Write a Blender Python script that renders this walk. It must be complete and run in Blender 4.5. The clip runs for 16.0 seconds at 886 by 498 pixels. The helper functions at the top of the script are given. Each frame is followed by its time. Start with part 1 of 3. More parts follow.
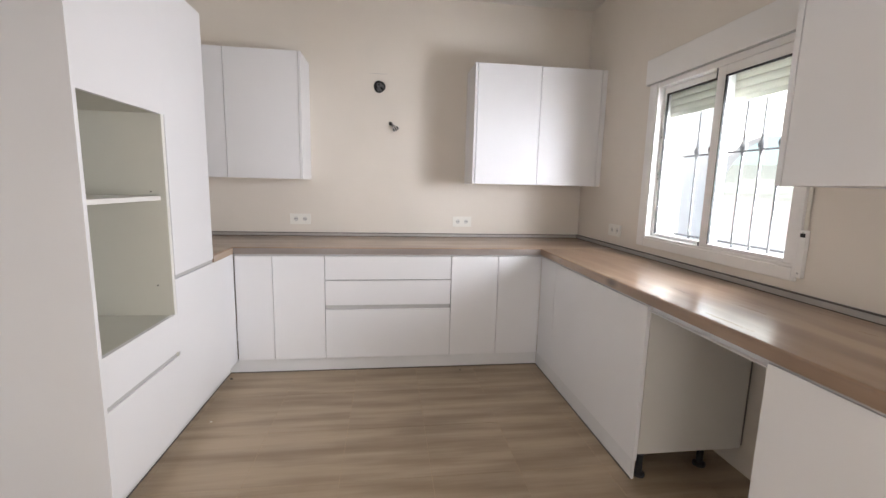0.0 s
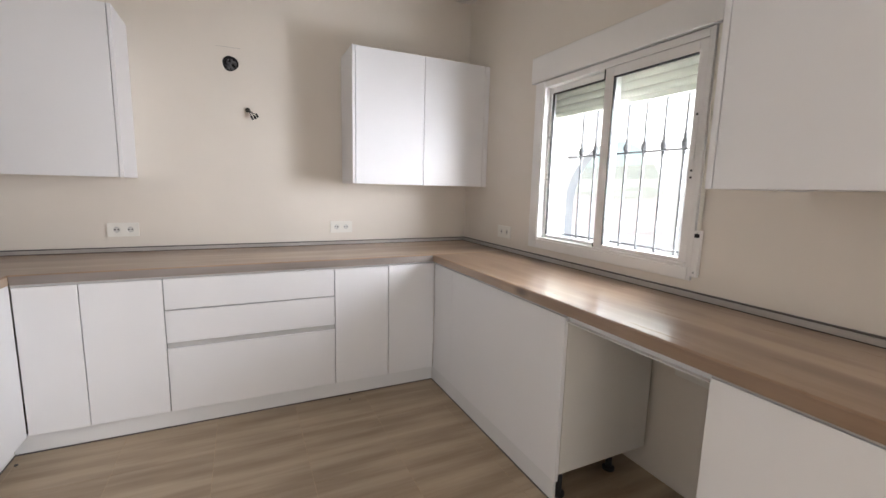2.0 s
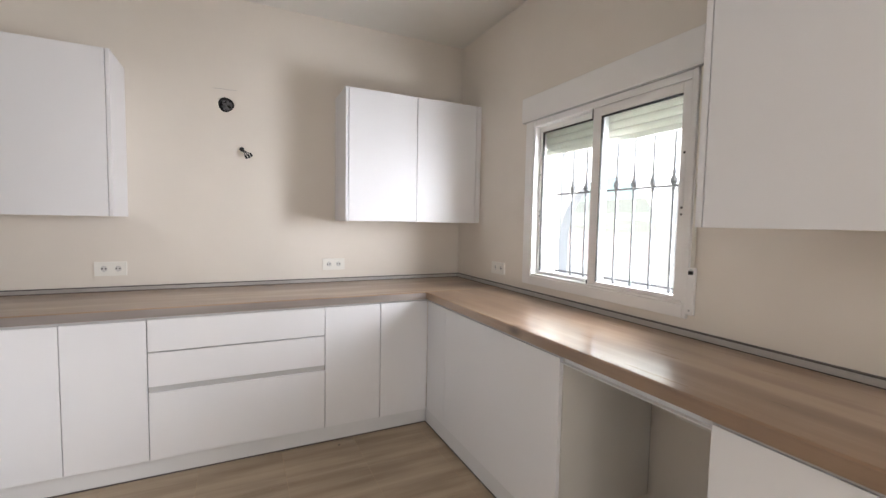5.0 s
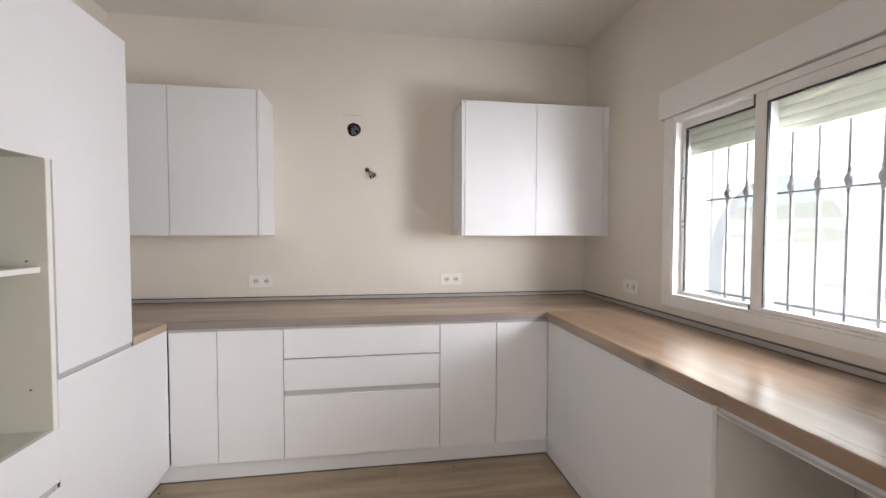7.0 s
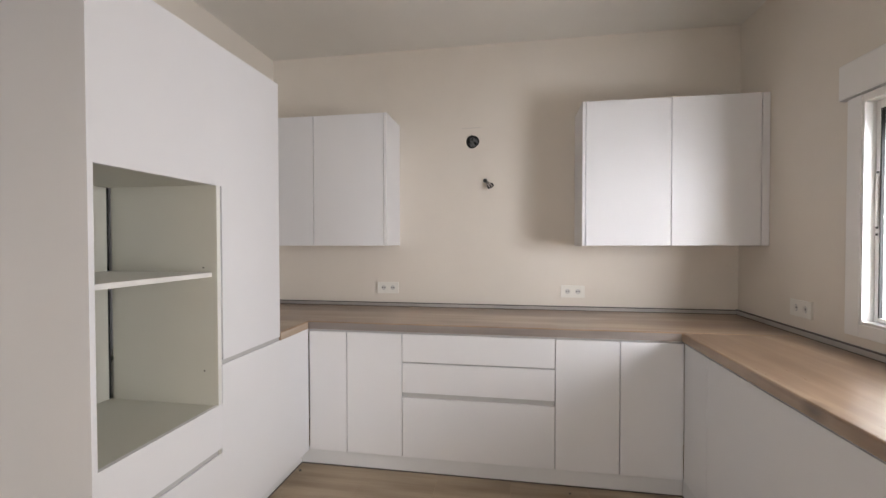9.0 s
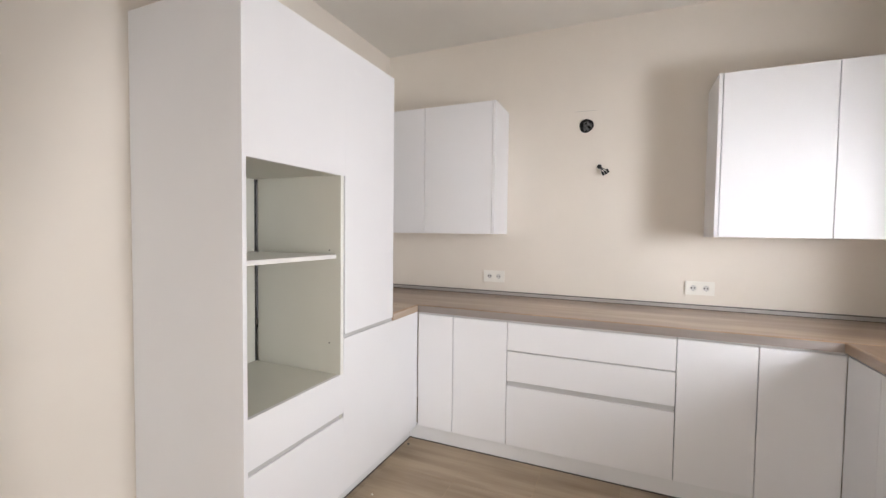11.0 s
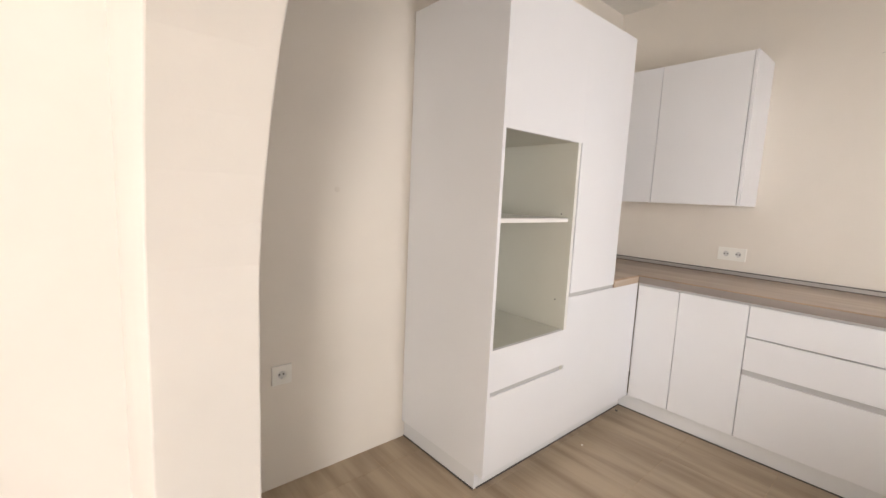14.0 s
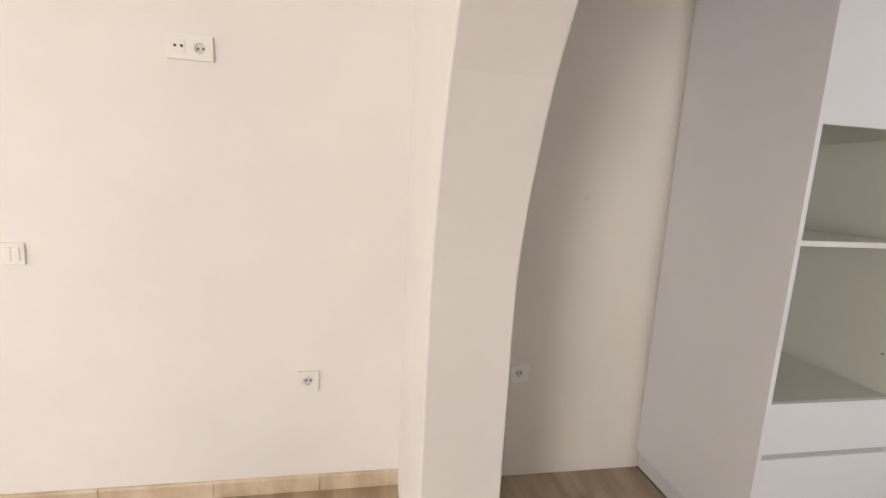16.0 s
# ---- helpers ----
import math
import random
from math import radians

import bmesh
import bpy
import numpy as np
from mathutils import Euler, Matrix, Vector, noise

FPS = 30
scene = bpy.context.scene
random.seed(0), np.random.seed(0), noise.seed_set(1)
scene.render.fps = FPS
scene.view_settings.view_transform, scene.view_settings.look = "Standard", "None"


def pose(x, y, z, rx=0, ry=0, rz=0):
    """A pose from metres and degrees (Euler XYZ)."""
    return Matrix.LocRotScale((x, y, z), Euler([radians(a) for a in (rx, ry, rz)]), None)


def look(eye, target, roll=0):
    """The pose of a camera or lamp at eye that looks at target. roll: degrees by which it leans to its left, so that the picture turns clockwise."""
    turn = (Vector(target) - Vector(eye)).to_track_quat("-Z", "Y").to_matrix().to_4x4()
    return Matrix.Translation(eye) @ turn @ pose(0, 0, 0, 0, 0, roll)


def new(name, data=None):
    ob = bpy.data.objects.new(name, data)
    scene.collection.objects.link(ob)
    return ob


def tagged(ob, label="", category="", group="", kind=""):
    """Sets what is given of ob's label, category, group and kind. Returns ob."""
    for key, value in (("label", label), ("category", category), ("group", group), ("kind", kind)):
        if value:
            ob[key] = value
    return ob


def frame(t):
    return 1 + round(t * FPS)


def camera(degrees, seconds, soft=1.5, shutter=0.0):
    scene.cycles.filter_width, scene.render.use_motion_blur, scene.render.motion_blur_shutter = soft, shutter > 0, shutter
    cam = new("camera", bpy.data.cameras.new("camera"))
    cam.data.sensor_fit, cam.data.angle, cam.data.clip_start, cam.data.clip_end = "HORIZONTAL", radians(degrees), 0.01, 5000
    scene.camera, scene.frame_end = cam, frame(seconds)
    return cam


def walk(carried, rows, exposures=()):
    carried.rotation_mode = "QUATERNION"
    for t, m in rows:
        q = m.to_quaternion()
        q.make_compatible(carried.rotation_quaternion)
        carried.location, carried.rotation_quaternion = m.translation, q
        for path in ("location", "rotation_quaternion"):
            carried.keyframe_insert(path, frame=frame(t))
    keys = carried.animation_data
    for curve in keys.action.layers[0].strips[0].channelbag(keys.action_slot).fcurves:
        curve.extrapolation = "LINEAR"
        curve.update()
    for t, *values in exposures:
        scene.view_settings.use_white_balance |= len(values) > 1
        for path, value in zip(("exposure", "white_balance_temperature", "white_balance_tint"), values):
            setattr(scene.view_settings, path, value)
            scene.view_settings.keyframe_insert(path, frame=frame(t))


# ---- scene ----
cam = camera(92.8, 16.0)
PATH = [
    (0, (0.069, 0.808, 1.384), (0.33, 2.769, 1.088), 1.4),
    (0.5, (0.081, 0.913, 1.375), (0.436, 2.859, 1.08), 1.4),
    (1, (0.106, 1.037, 1.384), (0.598, 2.954, 1.093), 1.4),
    (1.5, (0.082, 1.111, 1.387), (0.755, 2.972, 1.095), 1.4),
    (2, (0.029, 1.197, 1.392), (0.882, 2.983, 1.106), 1.4),
    (2.5, (-0.009, 1.243, 1.393), (0.993, 2.953, 1.127), 1.3),
    (3, (-0.013, 1.271, 1.39), (1.082, 2.931, 1.174), 1.4),
    (3.5, (-0.023, 1.284, 1.4), (1.102, 2.93, 1.244), 1.5),
    (6, (0.142, 1.174, 1.41), (0.723, 3.085, 1.298), 0.7),
    (6.5, (0.159, 1.239, 1.409), (0.609, 3.186, 1.313), 0.4),
    (7, (0.168, 1.32, 1.424), (0.473, 3.296, 1.35), 0.1),
    (7.5, (0.19, 1.34, 1.43), (0.35, 3.332, 1.373), -0.0),
    (8, (0.245, 1.34, 1.435), (0.242, 3.339, 1.393), -0.0),
    (8.5, (0.286, 1.335, 1.436), (0.121, 3.328, 1.399), -0.1),
    (9, (0.299, 1.34, 1.438), (-0.029, 3.313, 1.402), -0.1),
    (9.5, (0.293, 1.347, 1.433), (-0.194, 3.286, 1.396), -0.2),
    (12, (0.282, 1.3, 1.416), (-0.678, 3.05, 1.281), 1.5),
    (12.5, (0.307, 1.269, 1.413), (-0.754, 2.957, 1.248), 1.7),
    (13, (0.27, 1.216, 1.395), (-0.92, 2.812, 1.202), 1.9),
    (13.5, (0.241, 1.153, 1.398), (-1.093, 2.625, 1.17), 2.1),
    (14, (0.222, 1.087, 1.391), (-1.277, 2.388, 1.14), 2.6),
    (14.5, (0.194, 1.063, 1.407), (-1.456, 2.158, 1.125), 2.7),
    (15, (0.172, 1.051, 1.423), (-1.608, 1.911, 1.123), 3.0),
    (15.5, (0.178, 1.044, 1.43), (-1.704, 1.649, 1.124), 3.0),
    (16, (0.197, 1.03, 1.438), (-1.748, 1.371, 1.127), 2.9),
]
EXPOSURE = [(0, 1.18, 6050, 12), (3.5, 1.13, 6050, 11), (6, 1.25, 6050, 11), (7, 1.12, 6100, 11), (9.5, 0.87, 6250, 12), (12, 1.56, 6080, 11), (12.5, 1.53, 6080, 11), (13, 1.46, 6080, 11), (13.5, 1.45, 6500, 12), (14.5, 1.06, 6480, 12), (15.2, 0.95, 6450, 12), (16, 0.8, 6350, 12)]
walk(cam, [(t, look(eye, target, roll)) for t, eye, target, roll in PATH], EXPOSURE)

# ---- world, sun and daylight ----
world = bpy.data.worlds.new("sky")
scene.world = world
world.use_nodes = True
wn = world.node_tree.nodes
sky = wn.new("ShaderNodeTexSky")
sky.sky_type = "NISHITA"
sky.sun_disc = False
sky.air_density, sky.dust_density, sky.ozone_density = 1.0, 2.0, 0.8
SUN_UP, SUN_ROUND = radians(27), radians(275)
sky.sun_elevation, sky.sun_rotation = SUN_UP, SUN_ROUND
wn["Background"].inputs["Strength"].default_value = 0.15
world.node_tree.links.new(sky.outputs[0], wn["Background"].inputs["Color"])

sun = new("sun", bpy.data.lights.new("sun", "SUN"))
sun.data.energy = 5.0
sun.data.angle = radians(0.5)
sun.data.color = (1.0, 0.93, 0.83)
SUN_FROM = Vector((math.sin(SUN_ROUND) * math.cos(SUN_UP), math.cos(SUN_ROUND) * math.cos(SUN_UP), math.sin(SUN_UP)))
sun.matrix_world = look(SUN_FROM * 30, (0, 0, 0))


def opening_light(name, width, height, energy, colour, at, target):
    """An area lamp that stands in for daylight from an opening."""
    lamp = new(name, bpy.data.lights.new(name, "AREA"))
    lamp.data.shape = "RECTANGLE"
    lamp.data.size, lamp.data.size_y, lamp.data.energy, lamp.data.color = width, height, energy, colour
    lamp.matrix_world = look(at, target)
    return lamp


opening_light("terrace_door_daylight", 1.5, 2.1, 71, (1.0, 0.95, 0.90), (3.36, -1.8, 1.1), (0, -1.8, 1.0))
# Added fill from the south for far wall and fronts; no door is known there.
opening_light("unseen_south_fill", 1.5, 2.1, 11, (1.0, 0.95, 0.90), (-0.75, -3.72, 1.1), (-0.75, 0, 1.1))
# Added lamp outside, slanted behind the near jamb, out of the camera's sight.
opening_light("window_side_fill", 0.60, 0.85, 34, (1.0, 0.975, 0.975), (2.34, 2.64, 1.50), (1.70, 3.41, 1.48))


# ---- plan ----
XL, XR, YB, YA0, YA1, H = -1.63, 1.828, 4.53, 1.187, 1.43, 2.91
FB, FR, FL = 3.85, 1.235, -0.99          # planes of the fronts: far run, window run, tall run
TOP, UNDER = 0.932, 0.884                 # worktop


# ---- materials ----
def material(name):
    m = bpy.data.materials.new(name)
    m.use_nodes = True
    return m, m.node_tree.nodes, m.node_tree.links, m.node_tree.nodes["Principled BSDF"]


def noise_node(nodes, links, coord, scale, detail=4, stretch=(1, 1, 1), rough=0.55):
    mp = nodes.new("ShaderNodeMapping")
    mp.inputs["Scale"].default_value = stretch
    links.new(coord, mp.inputs["Vector"])
    n = nodes.new("ShaderNodeTexNoise")
    n.inputs["Scale"].default_value = scale
    n.inputs["Detail"].default_value = detail
    n.inputs["Roughness"].default_value = rough
    links.new(mp.outputs[0], n.inputs["Vector"])
    return n.outputs["Fac"]


def ramp(nodes, links, fac, stops):
    r = nodes.new("ShaderNodeValToRGB")
    el = r.color_ramp.elements
    el[0].position, el[0].color = stops[0][0], (*stops[0][1], 1)
    el[1].position, el[1].color = stops[-1][0], (*stops[-1][1], 1)
    for p, c in stops[1:-1]:
        e = el.new(p)
        e.color = (*c, 1)
    links.new(fac, r.inputs["Fac"])
    return r.outputs["Color"]


def world_coord(nodes):
    return nodes.new("ShaderNodeNewGeometry").outputs["Position"]


def surface(name, colour, rough=0.5, vary=0.04, scale=3.0, grain=60.0, bump=0.02, metal=0.0, coat=0.0, spec=0.5, stretch=(1, 1, 1)):
    """A plain painted, moulded or metal surface: broad tone drift, fine grain and relief."""
    m, n, l, p = material(name)
    co = world_coord(n)
    big = noise_node(n, l, co, scale, 3, stretch)
    lo, hi = [max(0, c * (1 - vary)) for c in colour], [min(1, c * (1 + vary)) for c in colour]
    l.new(ramp(n, l, big, [(0.3, lo), (0.7, hi)]), p.inputs["Base Color"])
    fine = noise_node(n, l, co, grain, 4, stretch)
    mr = n.new("ShaderNodeMapRange")
    mr.inputs["To Min"].default_value, mr.inputs["To Max"].default_value = max(0.02, rough - 0.06), min(1, rough + 0.06)
    l.new(fine, mr.inputs["Value"])
    l.new(mr.outputs[0], p.inputs["Roughness"])
    p.inputs["Metallic"].default_value = metal
    p.inputs["Coat Weight"].default_value = coat
    p.inputs["Specular IOR Level"].default_value = spec
    if bump:
        b = n.new("ShaderNodeBump")
        b.inputs["Strength"].default_value = bump
        b.inputs["Distance"].default_value = 0.002
        l.new(fine, b.inputs["Height"])
        l.new(b.outputs[0], p.inputs["Normal"])
    return m


def plaster(name, colour):
    """Trowelled, roller-painted plaster: uneven tone, soft waves, orange peel."""
    m, n, l, p = material(name)
    co = world_coord(n)
    big = noise_node(n, l, co, 1.6, 4)
    l.new(ramp(n, l, big, [(0.25, [c * 0.955 for c in colour]), (0.75, [min(1, c * 1.03) for c in colour])]), p.inputs["Base Color"])
    p.inputs["Roughness"].default_value = 0.75
    p.inputs["Specular IOR Level"].default_value = 0.3
    wave = noise_node(n, l, co, 5.0, 2)
    peel = noise_node(n, l, co, 140.0, 3)
    b1 = n.new("ShaderNodeBump")
    b1.inputs["Strength"].default_value, b1.inputs["Distance"].default_value = 0.35, 0.006
    l.new(wave, b1.inputs["Height"])
    b2 = n.new("ShaderNodeBump")
    b2.inputs["Strength"].default_value, b2.inputs["Distance"].default_value = 0.12, 0.0015
    l.new(peel, b2.inputs["Height"])
    l.new(b1.outputs[0], b2.inputs["Normal"])
    l.new(b2.outputs[0], p.inputs["Normal"])
    return m


def wood(name, along, tones, rough=0.37):
    """Oak-look laminate; along is the axis of the grain."""
    m, n, l, p = material(name)
    co = world_coord(n)
    s = [1.0, 1.0, 1.0]
    s[along] = 0.07
    bands = noise_node(n, l, co, 6.0, 4, s, 0.55)
    s2 = [1.0, 1.0, 1.0]
    s2[along] = 0.03
    grain = noise_node(n, l, co, 70.0, 6, s2, 0.7)
    blots = noise_node(n, l, co, 3.2, 3, [1 if k != along else 0.35 for k in range(3)])
    mix = n.new("ShaderNodeMath")
    mix.operation = "MULTIPLY_ADD"
    l.new(grain, mix.inputs[0])
    mix.inputs[1].default_value = 0.16
    l.new(bands, mix.inputs[2])
    add = n.new("ShaderNodeMath")
    add.operation = "MULTIPLY_ADD"
    l.new(blots, add.inputs[0])
    add.inputs[1].default_value = 0.62
    l.new(mix.outputs[0], add.inputs[2])
    base = ramp(n, l, add.outputs[0], [(0.62, tones[0]), (0.80, tones[1]), (0.93, tones[2]), (1.0, tones[3])])
    km = n.new("ShaderNodeMapping")
    km.inputs["Scale"].default_value = [1.0 if k != along else 0.4 for k in range(3)]
    l.new(co, km.inputs["Vector"])
    vo = n.new("ShaderNodeTexVoronoi")
    vo.inputs["Scale"].default_value = 2.6
    l.new(km.outputs[0], vo.inputs["Vector"])
    spot = ramp(n, l, vo.outputs["Distance"], [(0.035, (0.9, 0.9, 0.9)), (0.085, (0.0, 0.0, 0.0))])
    knotmix = n.new("ShaderNodeMixRGB")
    l.new(spot, knotmix.inputs["Fac"])
    l.new(base, knotmix.inputs["Color1"])
    knotmix.inputs["Color2"].default_value = (*[c * 0.45 for c in tones[0]], 1)
    l.new(knotmix.outputs[0], p.inputs["Base Color"])
    mr = n.new("ShaderNodeMapRange")
    mr.inputs["To Min"].default_value, mr.inputs["To Max"].default_value = rough - 0.06, rough + 0.1
    l.new(grain, mr.inputs["Value"])
    l.new(mr.outputs[0], p.inputs["Roughness"])
    b = n.new("ShaderNodeBump")
    p.inputs["Coat Weight"].default_value, p.inputs["Coat Roughness"].default_value = 0.6, 0.2
    b.inputs["Strength"].default_value, b.inputs["Distance"].default_value = 0.08, 0.001
    l.new(grain, b.inputs["Height"])
    l.new(b.outputs[0], p.inputs["Normal"])
    return m


def tile_material(name, tones, rough=0.38, warm=1.0):
    """Streaked wood-look stoneware, different from tile to tile."""
    m, n, l, p = material(name)
    co = world_coord(n)
    rnd = n.new("ShaderNodeObjectInfo").outputs["Random"]
    shift = n.new("ShaderNodeVectorMath")
    shift.operation = "SCALE"
    shift.inputs[0].default_value = (0.12, 0.012, 0.04)
    l.new(rnd, shift.inputs["Scale"])
    off = n.new("ShaderNodeVectorMath")
    off.operation = "ADD"
    l.new(co, off.inputs[0])
    l.new(shift.outputs[0], off.inputs[1])
    streak = noise_node(n, l, off.outputs[0], 10.5, 4, (0.10, 1.0, 0.6), 0.5)
    fine = noise_node(n, l, off.outputs[0], 75.0, 4, (0.05, 1.0, 0.6), 0.6)
    blots = noise_node(n, l, off.outputs[0], 4.0, 3, (0.5, 1.0, 1.0))
    a = n.new("ShaderNodeMath")
    a.operation = "MULTIPLY_ADD"
    l.new(fine, a.inputs[0])
    a.inputs[1].default_value = 0.14
    l.new(streak, a.inputs[2])
    c = n.new("ShaderNodeMath")
    c.operation = "MULTIPLY_ADD"
    l.new(blots, c.inputs[0])
    c.inputs[1].default_value = 0.25
    l.new(a.outputs[0], c.inputs[2])
    l.new(ramp(n, l, c.outputs[0], [(0.50, tones[0]), (0.64, tones[1]), (0.74, tones[2]), (0.88, tones[3])]), p.inputs["Base Color"])
    mr = n.new("ShaderNodeMapRange")
    mr.inputs["To Min"].default_value, mr.inputs["To Max"].default_value = rough - 0.08, rough + 0.12
    l.new(blots, mr.inputs["Value"])
    l.new(mr.outputs[0], p.inputs["Roughness"])
    b = n.new("ShaderNodeBump")
    b.inputs["Strength"].default_value, b.inputs["Distance"].default_value = 0.1, 0.001
    l.new(fine, b.inputs["Height"])
    l.new(b.outputs[0], p.inputs["Normal"])
    return m


def glass_material(name):
    m, n, l, p = material(name)
    n.remove(p)
    tr = n.new("ShaderNodeBsdfTransparent")
    tr.inputs["Color"].default_value = (0.93, 0.96, 0.95, 1)
    gl = n.new("ShaderNodeBsdfGlossy")
    gl.inputs["Roughness"].default_value = 0.02
    mx = n.new("ShaderNodeMixShader")
    mx.inputs["Fac"].default_value = 0.05
    l.new(tr.outputs[0], mx.inputs[1])
    l.new(gl.outputs[0], mx.inputs[2])
    l.new(mx.outputs[0], n["Material Output"].inputs["Surface"])
    return m


def earth_material(name, soil, scrub):
    """Bare soil on the flat, patchy scrub on the slopes."""
    m, n, l, p = material(name)
    co = world_coord(n)
    split = n.new("ShaderNodeSeparateXYZ")
    l.new(co, split.inputs[0])
    patch = noise_node(n, l, co, 0.12, 5)
    rise = n.new("ShaderNodeMath")
    rise.operation = "MULTIPLY_ADD"
    l.new(split.outputs["Z"], rise.inputs[0])
    rise.inputs[1].default_value = 0.18
    l.new(patch, rise.inputs[2])
    tone = ramp(n, l, rise.outputs[0], [(0.55, soil), (0.72, scrub), (0.86, [c * 1.5 for c in scrub]), (1.0, scrub)])
    l.new(tone, p.inputs["Base Color"])
    p.inputs["Roughness"].default_value = 0.95
    return m


M_WALL = plaster("cream_wall_paint", (0.775, 0.722, 0.646))
M_CEIL = plaster("ceiling_paint", (0.78, 0.755, 0.70))
M_DINING = plaster("warm_white_wall_paint", (0.85, 0.82, 0.775))
M_OUT = plaster("outside_render", (0.82, 0.80, 0.77))
M_LAC = surface("white_lacquer", (0.80, 0.80, 0.812), 0.42, 0.012, 2.0, 220.0, 0.015)
# White melamine, darkened and greened for the shade inside the niche.
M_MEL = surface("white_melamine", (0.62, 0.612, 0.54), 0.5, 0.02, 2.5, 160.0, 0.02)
# Tone of the gap's side panel, with its shade mixed into the colour.
M_SIDE = surface("off_white_melamine", (0.66, 0.645, 0.60), 0.5, 0.02, 2.5, 160.0, 0.02)
M_FILLER = surface("grey_filler", (0.70, 0.645, 0.565), 0.8, 0.06, 30.0, 160.0, 0.1)
# Carcass darkened so that joints between the fronts look shaded.
M_CARC = surface("grey_carcass", (0.20, 0.20, 0.20), 0.6, 0.03, 3.0, 160.0, 0.02)
M_EDGE = surface("white_edge_band", (0.80, 0.79, 0.75), 0.45, 0.02, 3.0, 160.0, 0.01)
M_PLINTH = surface("white_plinth", (0.735, 0.74, 0.745), 0.4, 0.03, 3.0, 120.0, 0.02)
M_ALU = surface("satin_aluminium", (0.50, 0.50, 0.50), 0.55, 0.04, 6.0, 200.0, 0.02, 0.15, stretch=(0.1, 0.1, 1))
M_GROOVE = surface("grey_profile", (0.50, 0.50, 0.50), 0.45, 0.04, 6.0, 200.0, 0.02, 0.3)
M_UPSTAND = surface("grey_upstand", (0.46, 0.44, 0.415), 0.4, 0.06, 4.0, 160.0, 0.02, 0.2)
M_SEAL = surface("dark_seal", (0.10, 0.09, 0.085), 0.55, 0.08, 8.0, 150.0, 0.02)
M_WIN = surface("white_window_lacquer", (0.84, 0.83, 0.81), 0.3, 0.015, 3.0, 220.0, 0.01)
M_SHUT = surface("shutter_slat_white", (0.78, 0.76, 0.68), 0.5, 0.04, 4.0, 140.0, 0.02)
_sp = M_SHUT.node_tree
_tl = _sp.nodes.new("ShaderNodeBsdfTranslucent")
_tl.inputs["Color"].default_value = (0.80, 0.78, 0.68, 1)
_mx = _sp.nodes.new("ShaderNodeMixShader")
_mx.inputs["Fac"].default_value = 0.10
_sp.links.new(_sp.nodes["Principled BSDF"].outputs[0], _mx.inputs[1])
_sp.links.new(_tl.outputs[0], _mx.inputs[2])
_sp.links.new(_mx.outputs[0], _sp.nodes["Material Output"].inputs["Surface"])
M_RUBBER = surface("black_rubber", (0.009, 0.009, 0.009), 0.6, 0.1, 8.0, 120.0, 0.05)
M_IRON = surface("grey_painted_iron", (0.11, 0.105, 0.11), 0.5, 0.1, 12.0, 90.0, 0.1, 0.2)
M_SOCK = surface("white_socket_plastic", (0.84, 0.82, 0.76), 0.3, 0.015, 20.0, 300.0, 0.005)
M_PIN = surface("dark_socket_hole", (0.03, 0.03, 0.03), 0.5, 0.1, 30.0, 200.0, 0.0)
# Socket plastic greyed to carry the shade at the bottom of the cup.
M_CUP = surface("shaded_socket_inset", (0.64, 0.63, 0.60), 0.4, 0.02, 20.0, 300.0, 0.005)
M_LEG = surface("black_plastic_leg", (0.025, 0.025, 0.027), 0.45, 0.1, 30.0, 200.0, 0.02)
M_FOIL = surface("crumpled_foil", (0.15, 0.15, 0.152), 0.55, 0.4, 40.0, 120.0, 0.8, 0.25)
M_GROUT = surface("ochre_grout", (0.50, 0.375, 0.24), 0.85, 0.12, 9.0, 160.0, 0.15)
M_TOPX = wood("oak_worktop_long", 0, [(0.185, 0.112, 0.066), (0.275, 0.176, 0.108), (0.36, 0.242, 0.156), (0.445, 0.315, 0.212)], 0.28)
M_TOPY = wood("oak_worktop_deep", 1, [(0.185, 0.112, 0.066), (0.275, 0.176, 0.108), (0.36, 0.242, 0.156), (0.445, 0.315, 0.212)], 0.28)
M_BAND = wood("oak_edge_band", 1, [(0.17, 0.105, 0.062), (0.25, 0.165, 0.105), (0.32, 0.22, 0.145), (0.39, 0.28, 0.19)], 0.3)
# Same oak edge: window-lit end toned lighter, far front toned greyer for shade.
M_END = wood("oak_edge_window_lit", 1, [(0.33, 0.24, 0.165), (0.41, 0.31, 0.22), (0.48, 0.375, 0.275), (0.54, 0.43, 0.33)], 0.4)
M_BANDX = wood("oak_edge_shaded_front", 0, [(0.17, 0.14, 0.125), (0.22, 0.185, 0.168), (0.26, 0.225, 0.205), (0.30, 0.262, 0.24)], 0.4)
M_TILE = tile_material("streaked_floor_tile", [(0.29, 0.217, 0.143), (0.36, 0.276, 0.186), (0.425, 0.332, 0.228), (0.49, 0.39, 0.275)])
M_SKIRT = tile_material("skirting_tile", [(0.52, 0.39, 0.25), (0.60, 0.47, 0.32), (0.66, 0.53, 0.38), (0.72, 0.60, 0.45)])
M_GLASS = glass_material("window_glass")
M_EARTH = earth_material("dry_earth_and_scrub", (0.58, 0.46, 0.43), (0.37, 0.36, 0.30))
M_PORCH = plaster("white_porch_render", (0.82, 0.81, 0.80))
M_PAVE = surface("pale_terrace_concrete", (0.62, 0.58, 0.54), 0.85, 0.08, 1.2, 40.0, 0.1)


